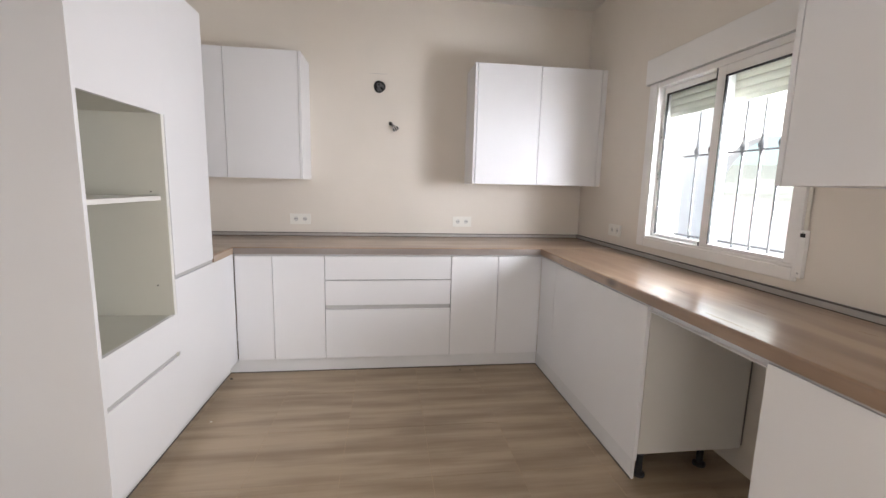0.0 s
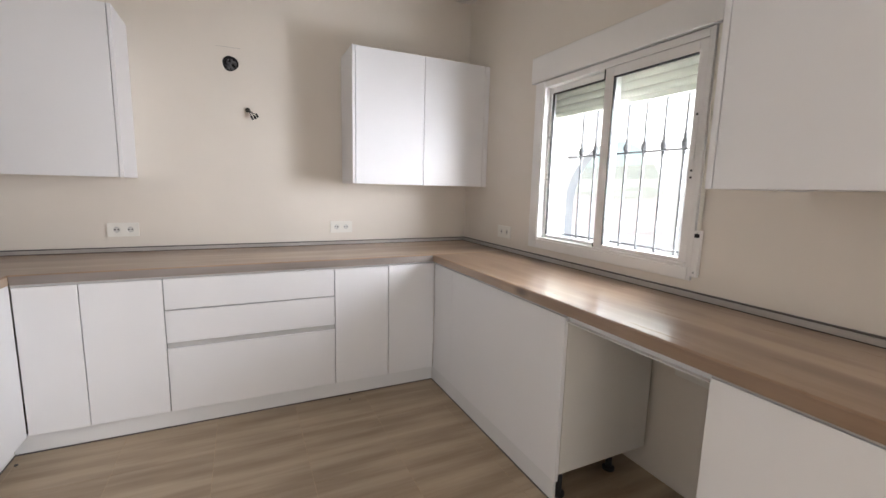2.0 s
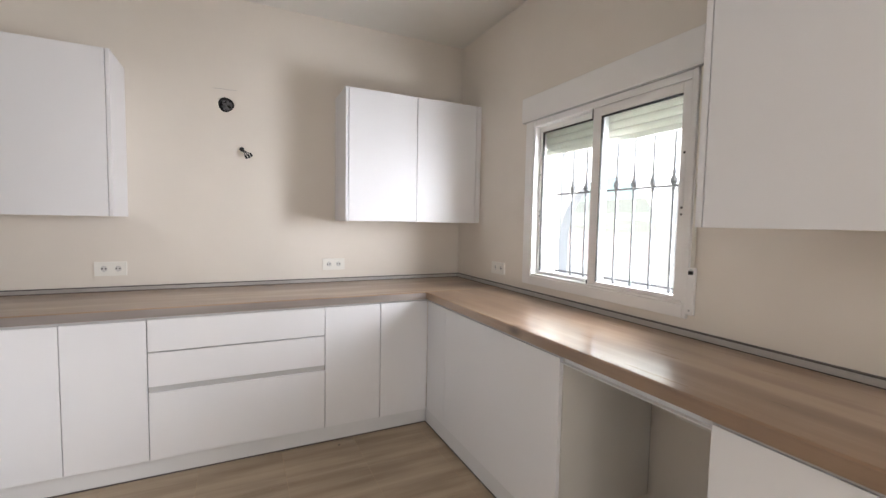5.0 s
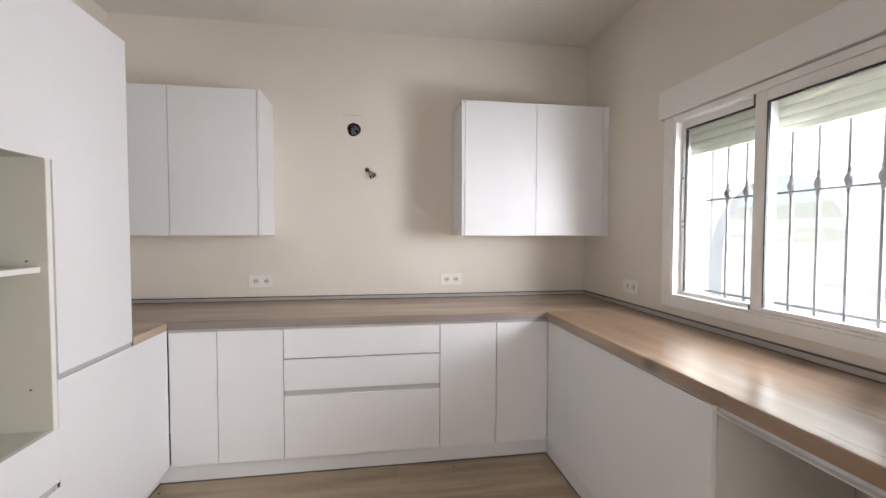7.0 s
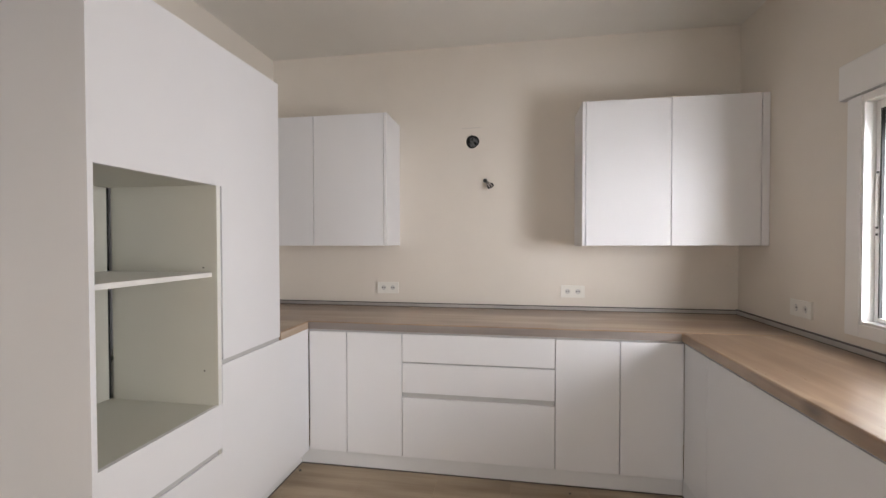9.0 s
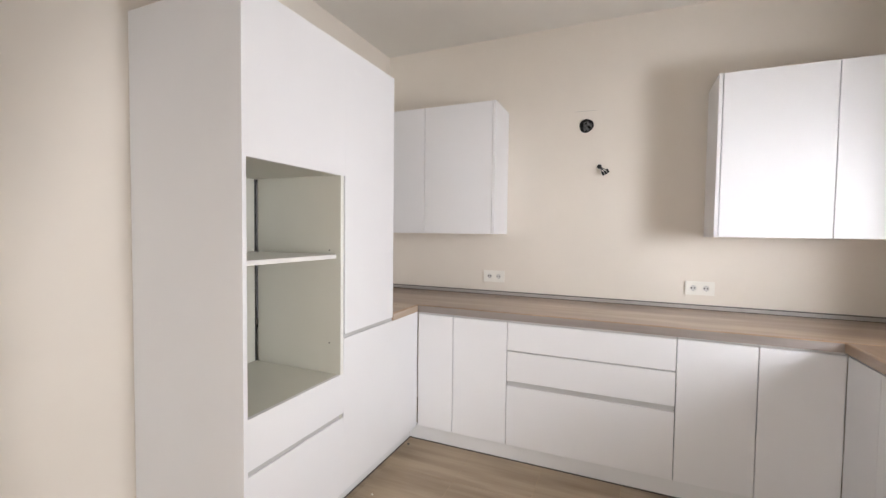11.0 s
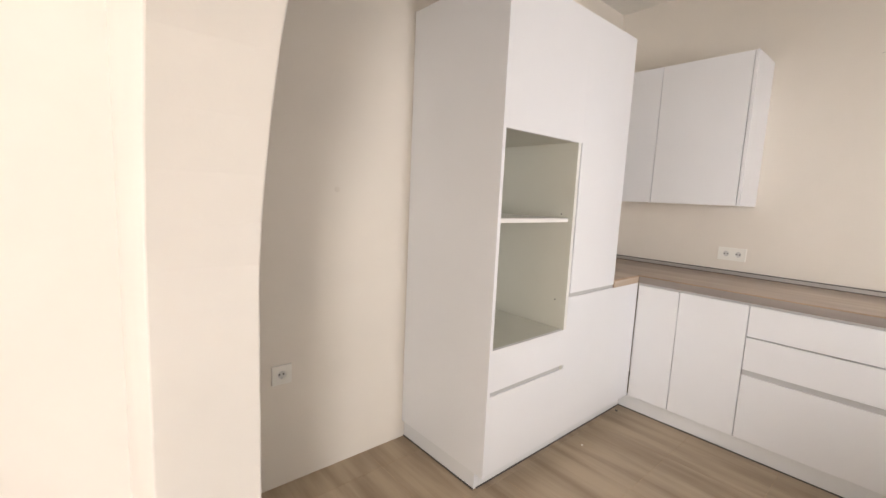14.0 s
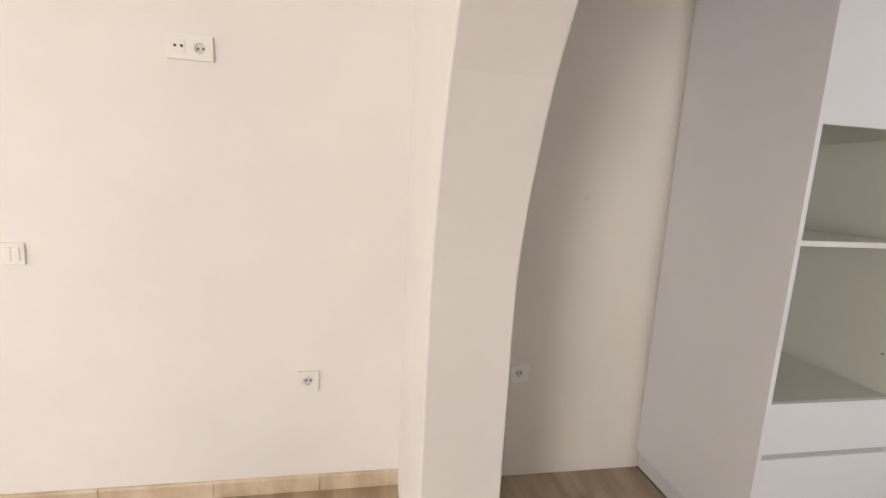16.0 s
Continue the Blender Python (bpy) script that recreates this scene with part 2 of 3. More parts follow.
# ---- mesh helpers ----
def add_box(bm, a, b):
    (x0, y0, z0), (x1, y1, z1) = a, b
    v = [bm.verts.new(c) for c in ((x0, y0, z0), (x1, y0, z0), (x1, y1, z0), (x0, y1, z0), (x0, y0, z1), (x1, y0, z1), (x1, y1, z1), (x0, y1, z1))]
    for f in ((0, 3, 2, 1), (4, 5, 6, 7), (0, 1, 5, 4), (1, 2, 6, 5), (2, 3, 7, 6), (3, 0, 4, 7)):
        bm.faces.new([v[k] for k in f])
    return v


def bevelled(bm, width, segments=2):
    bmesh.ops.bevel(bm, geom=list(bm.edges), offset=width, segments=segments, profile=0.5, affect="EDGES")
    return bm


def block(a, b, bevel=0.0, segments=2):
    bm = bmesh.new()
    add_box(bm, [min(p, q) for p, q in zip(a, b)], [max(p, q) for p, q in zip(a, b)])
    if bevel:
        bevelled(bm, bevel, segments)
    return bm


def prism(outline, axis, lo, hi):
    """An outline in the two other axes, drawn out along axis."""
    bm = bmesh.new()

    def at(p, q, w):
        c = [p, q]
        c.insert(axis, w)
        return bm.verts.new(c)
    f0 = bm.faces.new([at(p, q, lo) for p, q in outline])
    r = bmesh.ops.extrude_face_region(bm, geom=[f0])
    move = [0, 0, 0]
    move[axis] = hi - lo
    bmesh.ops.translate(bm, vec=move, verts=[g for g in r["geom"] if isinstance(g, bmesh.types.BMVert)])
    bmesh.ops.recalc_face_normals(bm, faces=bm.faces)
    return bm


def lathe(profile, turns=20):
    """Rings of (radius, height) about z."""
    bm = bmesh.new()
    rings = [[bm.verts.new((r * math.cos(2 * math.pi * k / turns), r * math.sin(2 * math.pi * k / turns), h)) for k in range(turns)] for r, h in profile]
    for a, b in zip(rings, rings[1:]):
        for k in range(turns):
            bm.faces.new((a[k], a[(k + 1) % turns], b[(k + 1) % turns], b[k]))
    bm.faces.new(rings[0][::-1])
    bm.faces.new(rings[-1])
    return bm


def mesh_of(name, bm, mat, smooth=False):
    me = bpy.data.meshes.new(name)
    if not smooth:
        bmesh.ops.recalc_face_normals(bm, faces=bm.faces)
    bm.to_mesh(me)
    bm.free()
    if mat:
        me.materials.append(mat)
    for p in me.polygons:
        p.use_smooth = smooth
    return me


def part(name, bm, mat, parent=None, label="", smooth=False, m=None):
    ob = new(name, mesh_of(name, bm, mat, smooth))
    if parent:
        ob.parent = parent
    if m is not None:
        ob.matrix_basis = m
    if label:
        ob["label"] = label
    return ob


def thing(name, place, label, category, group="", kind=""):
    ob = new(name)
    ob.empty_display_size = 0.05
    ob.matrix_basis = pose(*place)
    return tagged(ob, label, category, group, kind)


def shifted(bm, p):
    bmesh.ops.translate(bm, vec=[-c for c in p], verts=bm.verts)
    return bm


def tube(points, radius, sides=10):
    """A round tube through a few points."""
    bm = bmesh.new()
    pts = [Vector(p) for p in points]
    rings = []
    for k, p in enumerate(pts):
        d = (pts[min(k + 1, len(pts) - 1)] - pts[max(k - 1, 0)]).normalized()
        u = d.orthogonal().normalized()
        v = d.cross(u)
        rings.append([bm.verts.new(p + radius * (math.cos(2 * math.pi * s / sides) * u + math.sin(2 * math.pi * s / sides) * v)) for s in range(sides)])
    for a, b in zip(rings, rings[1:]):
        best = min(range(sides), key=lambda o: (a[0].co - b[o].co).length)
        for s in range(sides):
            bm.faces.new((a[s], a[(s + 1) % sides], b[(s + 1 + best) % sides], b[(s + best) % sides]))
    bm.faces.new(rings[0][::-1])
    bm.faces.new(rings[-1])
    bmesh.ops.recalc_face_normals(bm, faces=bm.faces)
    return bm


# ---- setting ----
def structure(name, bm, mat, label, category):
    return tagged(part(name, bm, mat), label, category, kind="structure")


WT = 0.24
WY0, WY1, WZ0, WZ1 = 2.385, 3.505, 1.05, 2.10       # window opening
DX, DY = 3.25, -3.6                                  # far walls of the next room

# far wall with a round duct opening
HX, HZ, HR = -0.004, 2.19, 0.05
bm = bmesh.new()
add_box(bm, (XL - WT, YB, 0), (HX - 0.09, YB + WT, H))
add_box(bm, (HX + 0.09, YB, 0), (XR + WT, YB + WT, H))
add_box(bm, (HX - 0.09, YB, 0), (HX + 0.09, YB + WT, HZ - 0.09))
add_box(bm, (HX - 0.09, YB, HZ + 0.09), (HX + 0.09, YB + WT, H))
N = 32
ring, edge, deep = [], [], []
for k in range(N):
    a = 2 * math.pi * k / N
    c, s = math.cos(a), math.sin(a)
    q = 0.09 / max(abs(c), abs(s))
    wob = HR * (1 + 0.05 * math.sin(3 * a + 1))
    edge.append(bm.verts.new((HX + q * c, YB, HZ + q * s)))
    ring.append(bm.verts.new((HX + wob * c, YB, HZ + wob * s)))
    deep.append(bm.verts.new((HX + wob * c, YB + 0.2, HZ + wob * s)))
for k in range(N):
    j = (k + 1) % N
    bm.faces.new((edge[k], edge[j], ring[j], ring[k]))
    bm.faces.new((ring[k], ring[j], deep[j], deep[k]))
bm.faces.new(deep)
structure("wall_north", bm, M_WALL, "cream painted plaster wall with a round duct hole", "wall")

# window wall
bm = bmesh.new()
add_box(bm, (XR, YA1, 0), (XR + WT, WY0, H))
add_box(bm, (XR, WY1, 0), (XR + WT, YB, H))
add_box(bm, (XR, WY0, 0), (XR + WT, WY1, WZ0))
add_box(bm, (XR, WY0, WZ1), (XR + WT, WY1, H))
structure("wall_east", bm, M_WALL, "cream painted plaster wall with a window opening", "wall")

structure("wall_west", block((XL - WT, YA0 + 0.1, 0), (XL, YB, H)), M_WALL, "cream painted plaster kitchen wall", "wall")
structure("wall_west_dining", block((XL - WT, DY, 0), (XL, YA0 + 0.1, H)), M_DINING, "bright warm white plaster wall above tiled skirting", "wall")

# wall with the arch
AX0, AX1, AZ = -0.88, 1.70, 1.30
acx, acz, aa, ab = 0.41, 0.749, 1.364, 1.695          # the arch is an ellipse
a0 = math.asin((AZ - acz) / ab)
arc = [(acx - aa * math.cos(a0 + (math.pi - 2 * a0) * k / 40), acz + ab * math.sin(a0 + (math.pi - 2 * a0) * k / 40)) for k in range(1, 40)]
def eased(x, far):
    """The jamb flows into the arch."""
    return [((1 - s) ** 2 * x + 2 * s * (1 - s) * x + s * s * far[0], (1 - s) ** 2 * (AZ - 0.20) + 2 * s * (1 - s) * (AZ + 0.03) + s * s * far[1]) for s in (0, 0.2, 0.4, 0.6, 0.8)]


outline = [(XL, 0), (AX0, 0)] + eased(AX0, arc[3]) + arc[3:-3] + eased(AX1, arc[-4])[::-1] + [(AX1, 0), (DX, 0), (DX, H), (XL, H)]
bm = prism(outline, 1, YA0, YA1)
rim = [e for e in bm.edges if all(AX0 - 0.01 < v.co.x < AX1 + 0.01 for v in e.verts) and abs(e.verts[0].co.y - e.verts[1].co.y) < 1e-4
       and not all(v.co.z < 0.01 for v in e.verts)]
bmesh.ops.bevel(bm, geom=rim, offset=0.006, segments=2, profile=0.5, affect="EDGES")
bmesh.ops.triangulate(bm, faces=[f for f in bm.faces if len(f.verts) > 4])
structure("wall_arch", bm, M_DINING, "thick plastered wall with a wide arched opening", "wall")

# rest of the next room, out of view; the south opening is added for a fill lamp
bm = bmesh.new()
add_box(bm, (XL - WT, DY - WT, 0), (-1.55, DY, H))
add_box(bm, (0.05, DY - WT, 0), (DX + WT, DY, H))
add_box(bm, (-1.55, DY - WT, 2.15), (0.05, DY, H))
structure("wall_south", bm, M_DINING, "plain white plaster wall", "wall")
bm = bmesh.new()
add_box(bm, (DX, DY, 0), (DX + WT, -2.55, H))
add_box(bm, (DX, -1.05, 0), (DX + WT, YA1, H))
add_box(bm, (DX, -2.55, 2.15), (DX + WT, -1.05, H))
structure("wall_east_dining", bm, M_DINING, "plain white plaster wall with a terrace opening", "wall")

structure("ceiling", block((XL - WT, YA1, H), (XR + WT, YB + WT, H + 0.2)), M_CEIL, "off-white painted plaster ceiling", "ceiling")
structure("ceiling_dining", block((XL - WT, DY - WT, H), (DX + WT, YA1, H + 0.2)), M_CEIL, "off-white painted plaster ceiling", "ceiling")

# ---- window ----
win = thing("window_1", (XR, (WY0 + WY1) / 2, WZ0), "white aluminium sliding window with part-lowered roller shutter", "window", kind="structure")
wp = (XR, (WY0 + WY1) / 2, WZ0)


def wpart(name, a, b, mat, bev=0.003, label="", parent=None):
    return part(name, shifted(block(a, b, bev), wp), mat, parent or win, label)


FX = XR - 0.017                                # inner face of the trim
# trim round the opening
wpart("trim", (FX, 3.485, 1.010), (XR - 0.001, 3.565, 2.082), M_WIN)
wpart("trim", (FX, 2.384, 1.010), (XR - 0.001, 2.40, 2.082), M_WIN)
wpart("trim", (FX, 2.4005, 1.010), (XR - 0.001, 3.4845, 1.068), M_WIN)
# fixed frame inside the opening
wpart("window_frame", (FX + 0.004, 3.4735, 1.0685), (XR + 0.085, 3.4845, 2.082), M_WIN)
wpart("window_frame", (FX + 0.004, 2.4005, 1.0685), (XR + 0.085, 2.412, 2.082), M_WIN)
wpart("window_frame", (FX + 0.004, 2.4125, 1.0685), (XR + 0.085, 3.473, 1.082), M_WIN)
wpart("window_frame", (FX + 0.004, 2.4125, 2.045), (XR + 0.085, 3.473, 2.0815), M_WIN)
wpart("window_frame", (XR + 0.0005, 3.485, 1.0505), (XR + 0.085, 3.5045, 2.0995), M_WIN)


def sash(y0, y1, x0, left, right, glass_bottom=1.102, glass_top=1.995):
    s = part("sash", shifted(block((x0, y0, 1.083), (x0 + 0.03, y0 + left, 2.044), 0.003), wp), M_WIN, win, "white sliding sash")
    for a, b in (((x0, y1 - right, 1.083), (x0 + 0.03, y1, 2.044)),
                 ((x0, y0 + left + 0.0003, 1.083), (x0 + 0.03, y1 - right - 0.0003, glass_bottom)),
                 ((x0, y0 + left + 0.0003, glass_top), (x0 + 0.03, y1 - right - 0.0003, 2.044))):
        part("rail", shifted(block(a, b, 0.003), wp), M_WIN, s)
    g = part("pane", shifted(block((x0 + 0.012, y0 + left + 0.003, glass_bottom + 0.003), (x0 + 0.016, y1 - right - 0.003, glass_top - 0.003)), wp), M_GLASS, s, "clear glass")
    g.visible_shadow = False
    for a, b in (((x0 - 0.001, y0 + left, glass_top - 0.008), (x0 + 0.012, y1 - right, glass_top - 0.0005)),
                 ((x0 - 0.001, y1 - right - 0.007, glass_bottom), (x0 + 0.012, y1 - right - 0.0005, glass_top - 0.0085))):
        part("gasket", shifted(block(a, b), wp), M_RUBBER, s, "black rubber gasket")
    return s


far_sash = sash(2.925, 3.472, XR + 0.032, 0.05, 0.024, glass_top=2.008)
near_sash = sash(2.414, 2.976, XR - 0.008, 0.040, 0.060)
# pull strips and brush ends
for s, y, x in ((far_sash, 3.460, XR + 0.032), (near_sash, 2.434, XR - 0.008)):
    part("pull", shifted(block((x - 0.005, y - 0.008, 1.50), (x + 0.001, y + 0.008, 1.72), 0.002), wp), M_WIN, s, "slim white pull strip")
    for z in (1.49, 1.46, 1.73):
        part("screw", shifted(block((x - 0.003, y - 0.004, z), (x + 0.001, y + 0.004, z + 0.009)), wp), M_RUBBER, s)
wpart("brush", (XR - 0.0095, 2.9765, 1.99), (XR + 0.02, 2.983, 2.044), M_RUBBER, 0.001, "black brush seal")
wpart("brush", (XR - 0.0095, 2.9765, 1.07), (XR + 0.02, 2.983, 1.105), M_RUBBER, 0.001, "black brush seal")
# roller shutter box
box_ob = wpart("shutter_box", (XR - 0.032, 2.352, 2.087), (XR - 0.0005, 3.600, 2.246), M_WIN, 0.006, "white roller shutter box")
wpart("box_lip", (XR - 0.026, 2.36, 2.0825), (XR - 0.002, 3.595, 2.0868), M_GROOVE, 0.001)
# curtain of slats behind the glass
for k in range(5):
    z0 = 2.12 - 0.045 * (k + 1)
    prof = [(XR + 0.108, z0), (XR + 0.100, z0 + 0.010), (XR + 0.098, z0 + 0.022), (XR + 0.101, z0 + 0.034), (XR + 0.109, z0 + 0.0435), (XR + 0.116, z0 + 0.0435), (XR + 0.116, z0)]
    bm = prism([(x, z) for x, z in prof], 1, 2.39, 3.50)
    part("slat", shifted(bm, wp), M_SHUT, win, "cream roller shutter slat" if k == 0 else "")
wpart("slat_foot", (XR + 0.100, 2.39, 1.866), (XR + 0.117, 3.50, 1.894), M_SHUT, 0.003, "end bar of the roller shutter")
# outer sill
wpart("window_sill", (XR + 0.086, WY0 + 0.001, WZ0 - 0.02), (XR + WT + 0.03, WY1 - 0.001, WZ0 + 0.012), M_OUT, 0.004, "pale outer sill")

# strap winder beside the window
st = thing("shutter_strap_winder", (XR, 2.366, 1.03), "white strap winder plate beside the window frame", "shutter winder")
sp = (XR, 2.366, 1.03)
part("plate", shifted(block((XR - 0.020, 2.353, 1.03), (XR - 0.0005, 2.3825, 1.235), 0.003), sp), M_WIN, st)
part("slot", shifted(block((XR - 0.0215, 2.357, 1.205), (XR - 0.0195, 2.379, 1.222)), sp), M_RUBBER, st, "dark strap slot")
part("strap", shifted(block((XR - 0.012, 2.361, 1.2355), (XR - 0.0105, 2.377, 2.0865)), sp), M_SHUT, st, "pale woven strap")
for z in (1.05, 1.225):
    part("screw", shifted(block((XR - 0.0215, 2.364, z - 0.004), (XR - 0.0195, 2.372, z + 0.004)), sp), M_ALU, st)

# iron grille outside
gr = thing("window_grille", (2.05, 2.94, WZ0), "grey wrought iron window grille with collared bars", "window grille")
gp = (2.05, 2.94, WZ0)
knot = [(0.006, -0.055), (0.010, -0.05), (0.012, -0.04), (0.008, -0.033), (0.011, -0.025), (0.018, -0.012), (0.02, 0), (0.018, 0.012), (0.011, 0.025), (0.008, 0.033), (0.012, 0.04), (0.010, 0.05), (0.006, 0.055)]
bar_me = mesh_of("bar", shifted(block((-0.006, -0.006, 0.013), (0.006, 0.006, 1.048), 0.001, 1), (0, 0, 0)), M_IRON)
knot_me = mesh_of("collar", lathe(knot, 14), M_IRON, True)
for k in range(8):
    y = 3.36 - 0.12 * k
    b = new("bar", bar_me)
    b.parent = gr
    b.matrix_basis = pose(0, y - gp[1], 0)
    c = new("collar", knot_me)
    c.parent = b
    c.matrix_basis = pose(0, 0, 1.645 - WZ0)
part("cross_bar", shifted(block((2.042, WY0, 1.612), (2.058, WY1, 1.622), 0.001, 1), gp), M_IRON, gr)
part("cross_bar", shifted(block((2.042, WY0, 1.09), (2.058, WY1, 1.10), 0.001, 1), gp), M_IRON, gr)


# ---- kitchen units ----
def unit(name, at, label, category, group="kitchen units"):
    u = thing(name, at, label, category, group)

    def add(pname, a, b, mat=M_LAC, bev=0.0015, plabel="", parent=None):
        return part(pname, shifted(block(a, b, bev), at), mat, parent or u, plabel)
    return u, add


G = 0.0021                                    # half a joint between fronts
FT = 0.019                                    # thickness of fronts
DB, DT = 0.107, 0.868                         # foot and head of the base fronts

# far run, base units
cells = [(-0.988, -0.735, "narrow white handleless corner base cabinet"), (-0.735, -0.376, "white handleless base cabinet with one door"),
         (0.541, 0.898, "white handleless base cabinet with one door"), (0.898, 1.234, "narrow white handleless corner base cabinet")]
for x0, x1, lab in cells:
    u, add = unit("base_cabinet", ((x0 + x1) / 2, 4.2, 0.1), lab, "cabinet")
    add("body", (x0 + 0.0005, FB + FT + 0.002, 0.1), (x1 - 0.0005, YB - 0.002, UNDER - 0.002), M_CARC, 0.0)
    add("door", (x0 + G, FB, DB), (x1 - (G if x1 < 1.2 else 0.0004), FB + FT, DT))
    add("grip_profile", (x0 + 0.0005, FB + 0.004, DT + 0.002), (x1 - 0.0005, FB + FT + 0.0015, UNDER - 0.001), M_GROOVE, 0.0, "grey recessed grip profile")
u, add = unit("drawer_cabinet", (0.083, 4.2, 0.1), "wide white handleless cabinet with three drawers", "cabinet")
x0, x1 = -0.376, 0.541
add("body", (x0 + 0.0005, FB + FT + 0.022, 0.1), (x1 - 0.0005, YB - 0.002, UNDER - 0.002), M_CARC, 0.0)
add("drawer", (x0 + G, FB, 0.6965), (x1 - G, FB + FT, DT))
add("drawer", (x0 + G, FB, 0.507), (x1 - G, FB + FT, 0.6900))
add("drawer", (x0 + G, FB, DB), (x1 - G, FB + FT, 0.474))
add("grip_profile", (x0 + 0.002, FB + 0.013, 0.470), (x1 - 0.002, FB + FT + 0.0215, 0.512), M_ALU, 0.0, "grey recessed grip profile")
add("grip_profile", (x0 + 0.0005, FB + 0.004, DT + 0.002), (x1 - 0.0005, FB + FT + 0.0215, UNDER - 0.001), M_GROOVE, 0.0, "grey recessed grip profile")

# window run, base units
u, add = unit("base_cabinet", (1.5, 3.2, 0.1), "long white handleless base cabinet below the window", "cabinet")
add("body", (FR + FT + 0.002, 2.535, 0.14), (XR - 0.002, 3.845, UNDER - 0.002), M_CARC, 0.0)
add("side_panel", (FR + FT + 0.002, 2.515, 0.14), (XR - 0.03, 2.534, UNDER - 0.002), M_SIDE, 0.001, "off-white melamine side panel")
add("door", (FR, 2.516, DB), (FR + FT, 3.572 - 0.0006, DT))
add("filler", (FR, 3.572 + 0.0006, DB), (FR + FT, FB - 0.002, DT), M_LAC, 0.001)
add("grip_profile", (FR + 0.004, 2.517, DT + 0.002), (FR + FT + 0.0015, FB - 0.002, UNDER - 0.001), M_GROOVE, 0.0, "grey recessed grip profile")
for y, x in ((2.56, 1.30), (2.60, 1.66)):
    part("leg", shifted(lathe([(0.03, 0.0), (0.03, 0.012), (0.016, 0.02), (0.016, 0.11), (0.026, 0.118), (0.026, 0.1395)], 16), (1.5 - x, 3.2 - y, 0.1)), M_LEG, u, "black plastic leg")

u, add = unit("base_cabinet", (1.5, 1.67, 0.1), "white handleless base cabinet beside the washing machine gap", "cabinet")
add("body", (FR + FT + 0.002, 1.436, 0.1), (XR - 0.002, 1.898, UNDER - 0.002), M_LAC, 0.0)
add("door", (FR, 1.437, DB), (FR + FT, 1.905, DT))
add("grip_profile", (FR + 0.004, 1.437, DT + 0.002), (FR + FT + 0.0015, 1.904, UNDER - 0.001), M_GROOVE, 0.0, "grey recessed grip profile")

# rail over the washing machine gap
rail = thing("worktop_rail", (1.26, 2.21, 0.84), "white metal rail under the worktop above the gap", "rail")
part("web", shifted(block((FR + 0.022, 1.907, 0.852), (FR + 0.026, 2.513, 0.8835), 0.0), (1.26, 2.21, 0.84)), M_PLINTH, rail)
part("lip", shifted(block((FR + 0.002, 1.907, 0.848), (FR + 0.026, 2.513, 0.8517), 0.001), (1.26, 2.21, 0.84)), M_WIN, rail, "thin bright lower lip")

# plinths
def plinth(a, b, lab, out):
    """A board on the floor with a dark strip along its foot for the sealed, shaded gap, on the side that looks out."""
    c = [(p + q) / 2 for p, q in zip(a, b)]
    t = thing("plinth", (c[0], c[1], 0), lab, "plinth", "plinths")
    o = (c[0], c[1], 0)
    part("board", shifted(block(a, b, 0.001), o), M_PLINTH, t)
    lo = [a[k] if out[k] == 0 else (a[k] - 0.004 if out[k] < 0 else b[k] + 0.0003) for k in (0, 1)]
    hi = [b[k] if out[k] == 0 else (a[k] - 0.0003 if out[k] < 0 else b[k] + 0.004) for k in (0, 1)]
    # The dark strip paints seal and shadow of the floor gap together.
    part("floor_gap_strip", shifted(block((*lo, 0.0006), (*hi, 0.007)), o), M_SEAL, t, "dark strip for the sealed, shaded gap at the floor")
    return t


plinth((-1.055, 3.875, 0.002), (1.2405, 3.891, 0.1045), "white plinth below the drawer run", (0, -1))
plinth((1.241, 2.53, 0.002), (1.257, 3.8745, 0.1045), "white plinth below the window run", (-1, 0))
plinth((1.241, 1.44, 0.002), (1.257, 1.90, 0.1045), "white plinth beside the gap", (-1, 0))
plinth((-1.071, 2.472, 0.002), (-1.0555, 3.8745, 0.1045), "white plinth below the tall oven unit", (1, 0))
plinth((XL + 0.002, 2.4555, 0.002), (-1.0555, 2.4715, 0.1005), "white plinth along the tall unit's side", (0, -1))

# tall run
u, add = unit("tall_oven_cabinet", (-1.3, 2.75, 0.1), "tall white oven cabinet with an empty open niche", "tall cabinet")
CT = 2.312
add("end_panel", (XL + 0.004, 2.437, 0.102), (FL + 0.004, 2.456, CT), M_LAC, 0.001, "white end panel")
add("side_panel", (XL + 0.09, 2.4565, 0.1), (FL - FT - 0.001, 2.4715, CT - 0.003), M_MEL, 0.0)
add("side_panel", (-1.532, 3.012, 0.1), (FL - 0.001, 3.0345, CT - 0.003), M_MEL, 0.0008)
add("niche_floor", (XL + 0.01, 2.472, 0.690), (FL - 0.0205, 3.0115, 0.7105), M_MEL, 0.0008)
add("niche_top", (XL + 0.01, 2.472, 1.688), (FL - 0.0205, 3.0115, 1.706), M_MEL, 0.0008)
add("shelf", (-1.54, 2.472, 1.283), (FL - 0.025, 3.0115, 1.303), M_EDGE, 0.0015, "white melamine shelf")
add("back_panel", (-1.556, 2.472, 0.7115), (-1.549, 3.000, 1.2825), M_EDGE, 0.0, "white back panel set off from the side")
add("back_panel", (-1.556, 2.472, 1.3035), (-1.549, 3.000, 1.6875), M_EDGE, 0.0, "white back panel set off from the side")
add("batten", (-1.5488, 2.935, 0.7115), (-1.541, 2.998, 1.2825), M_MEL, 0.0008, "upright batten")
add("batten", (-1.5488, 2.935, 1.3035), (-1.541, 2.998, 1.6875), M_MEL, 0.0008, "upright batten")
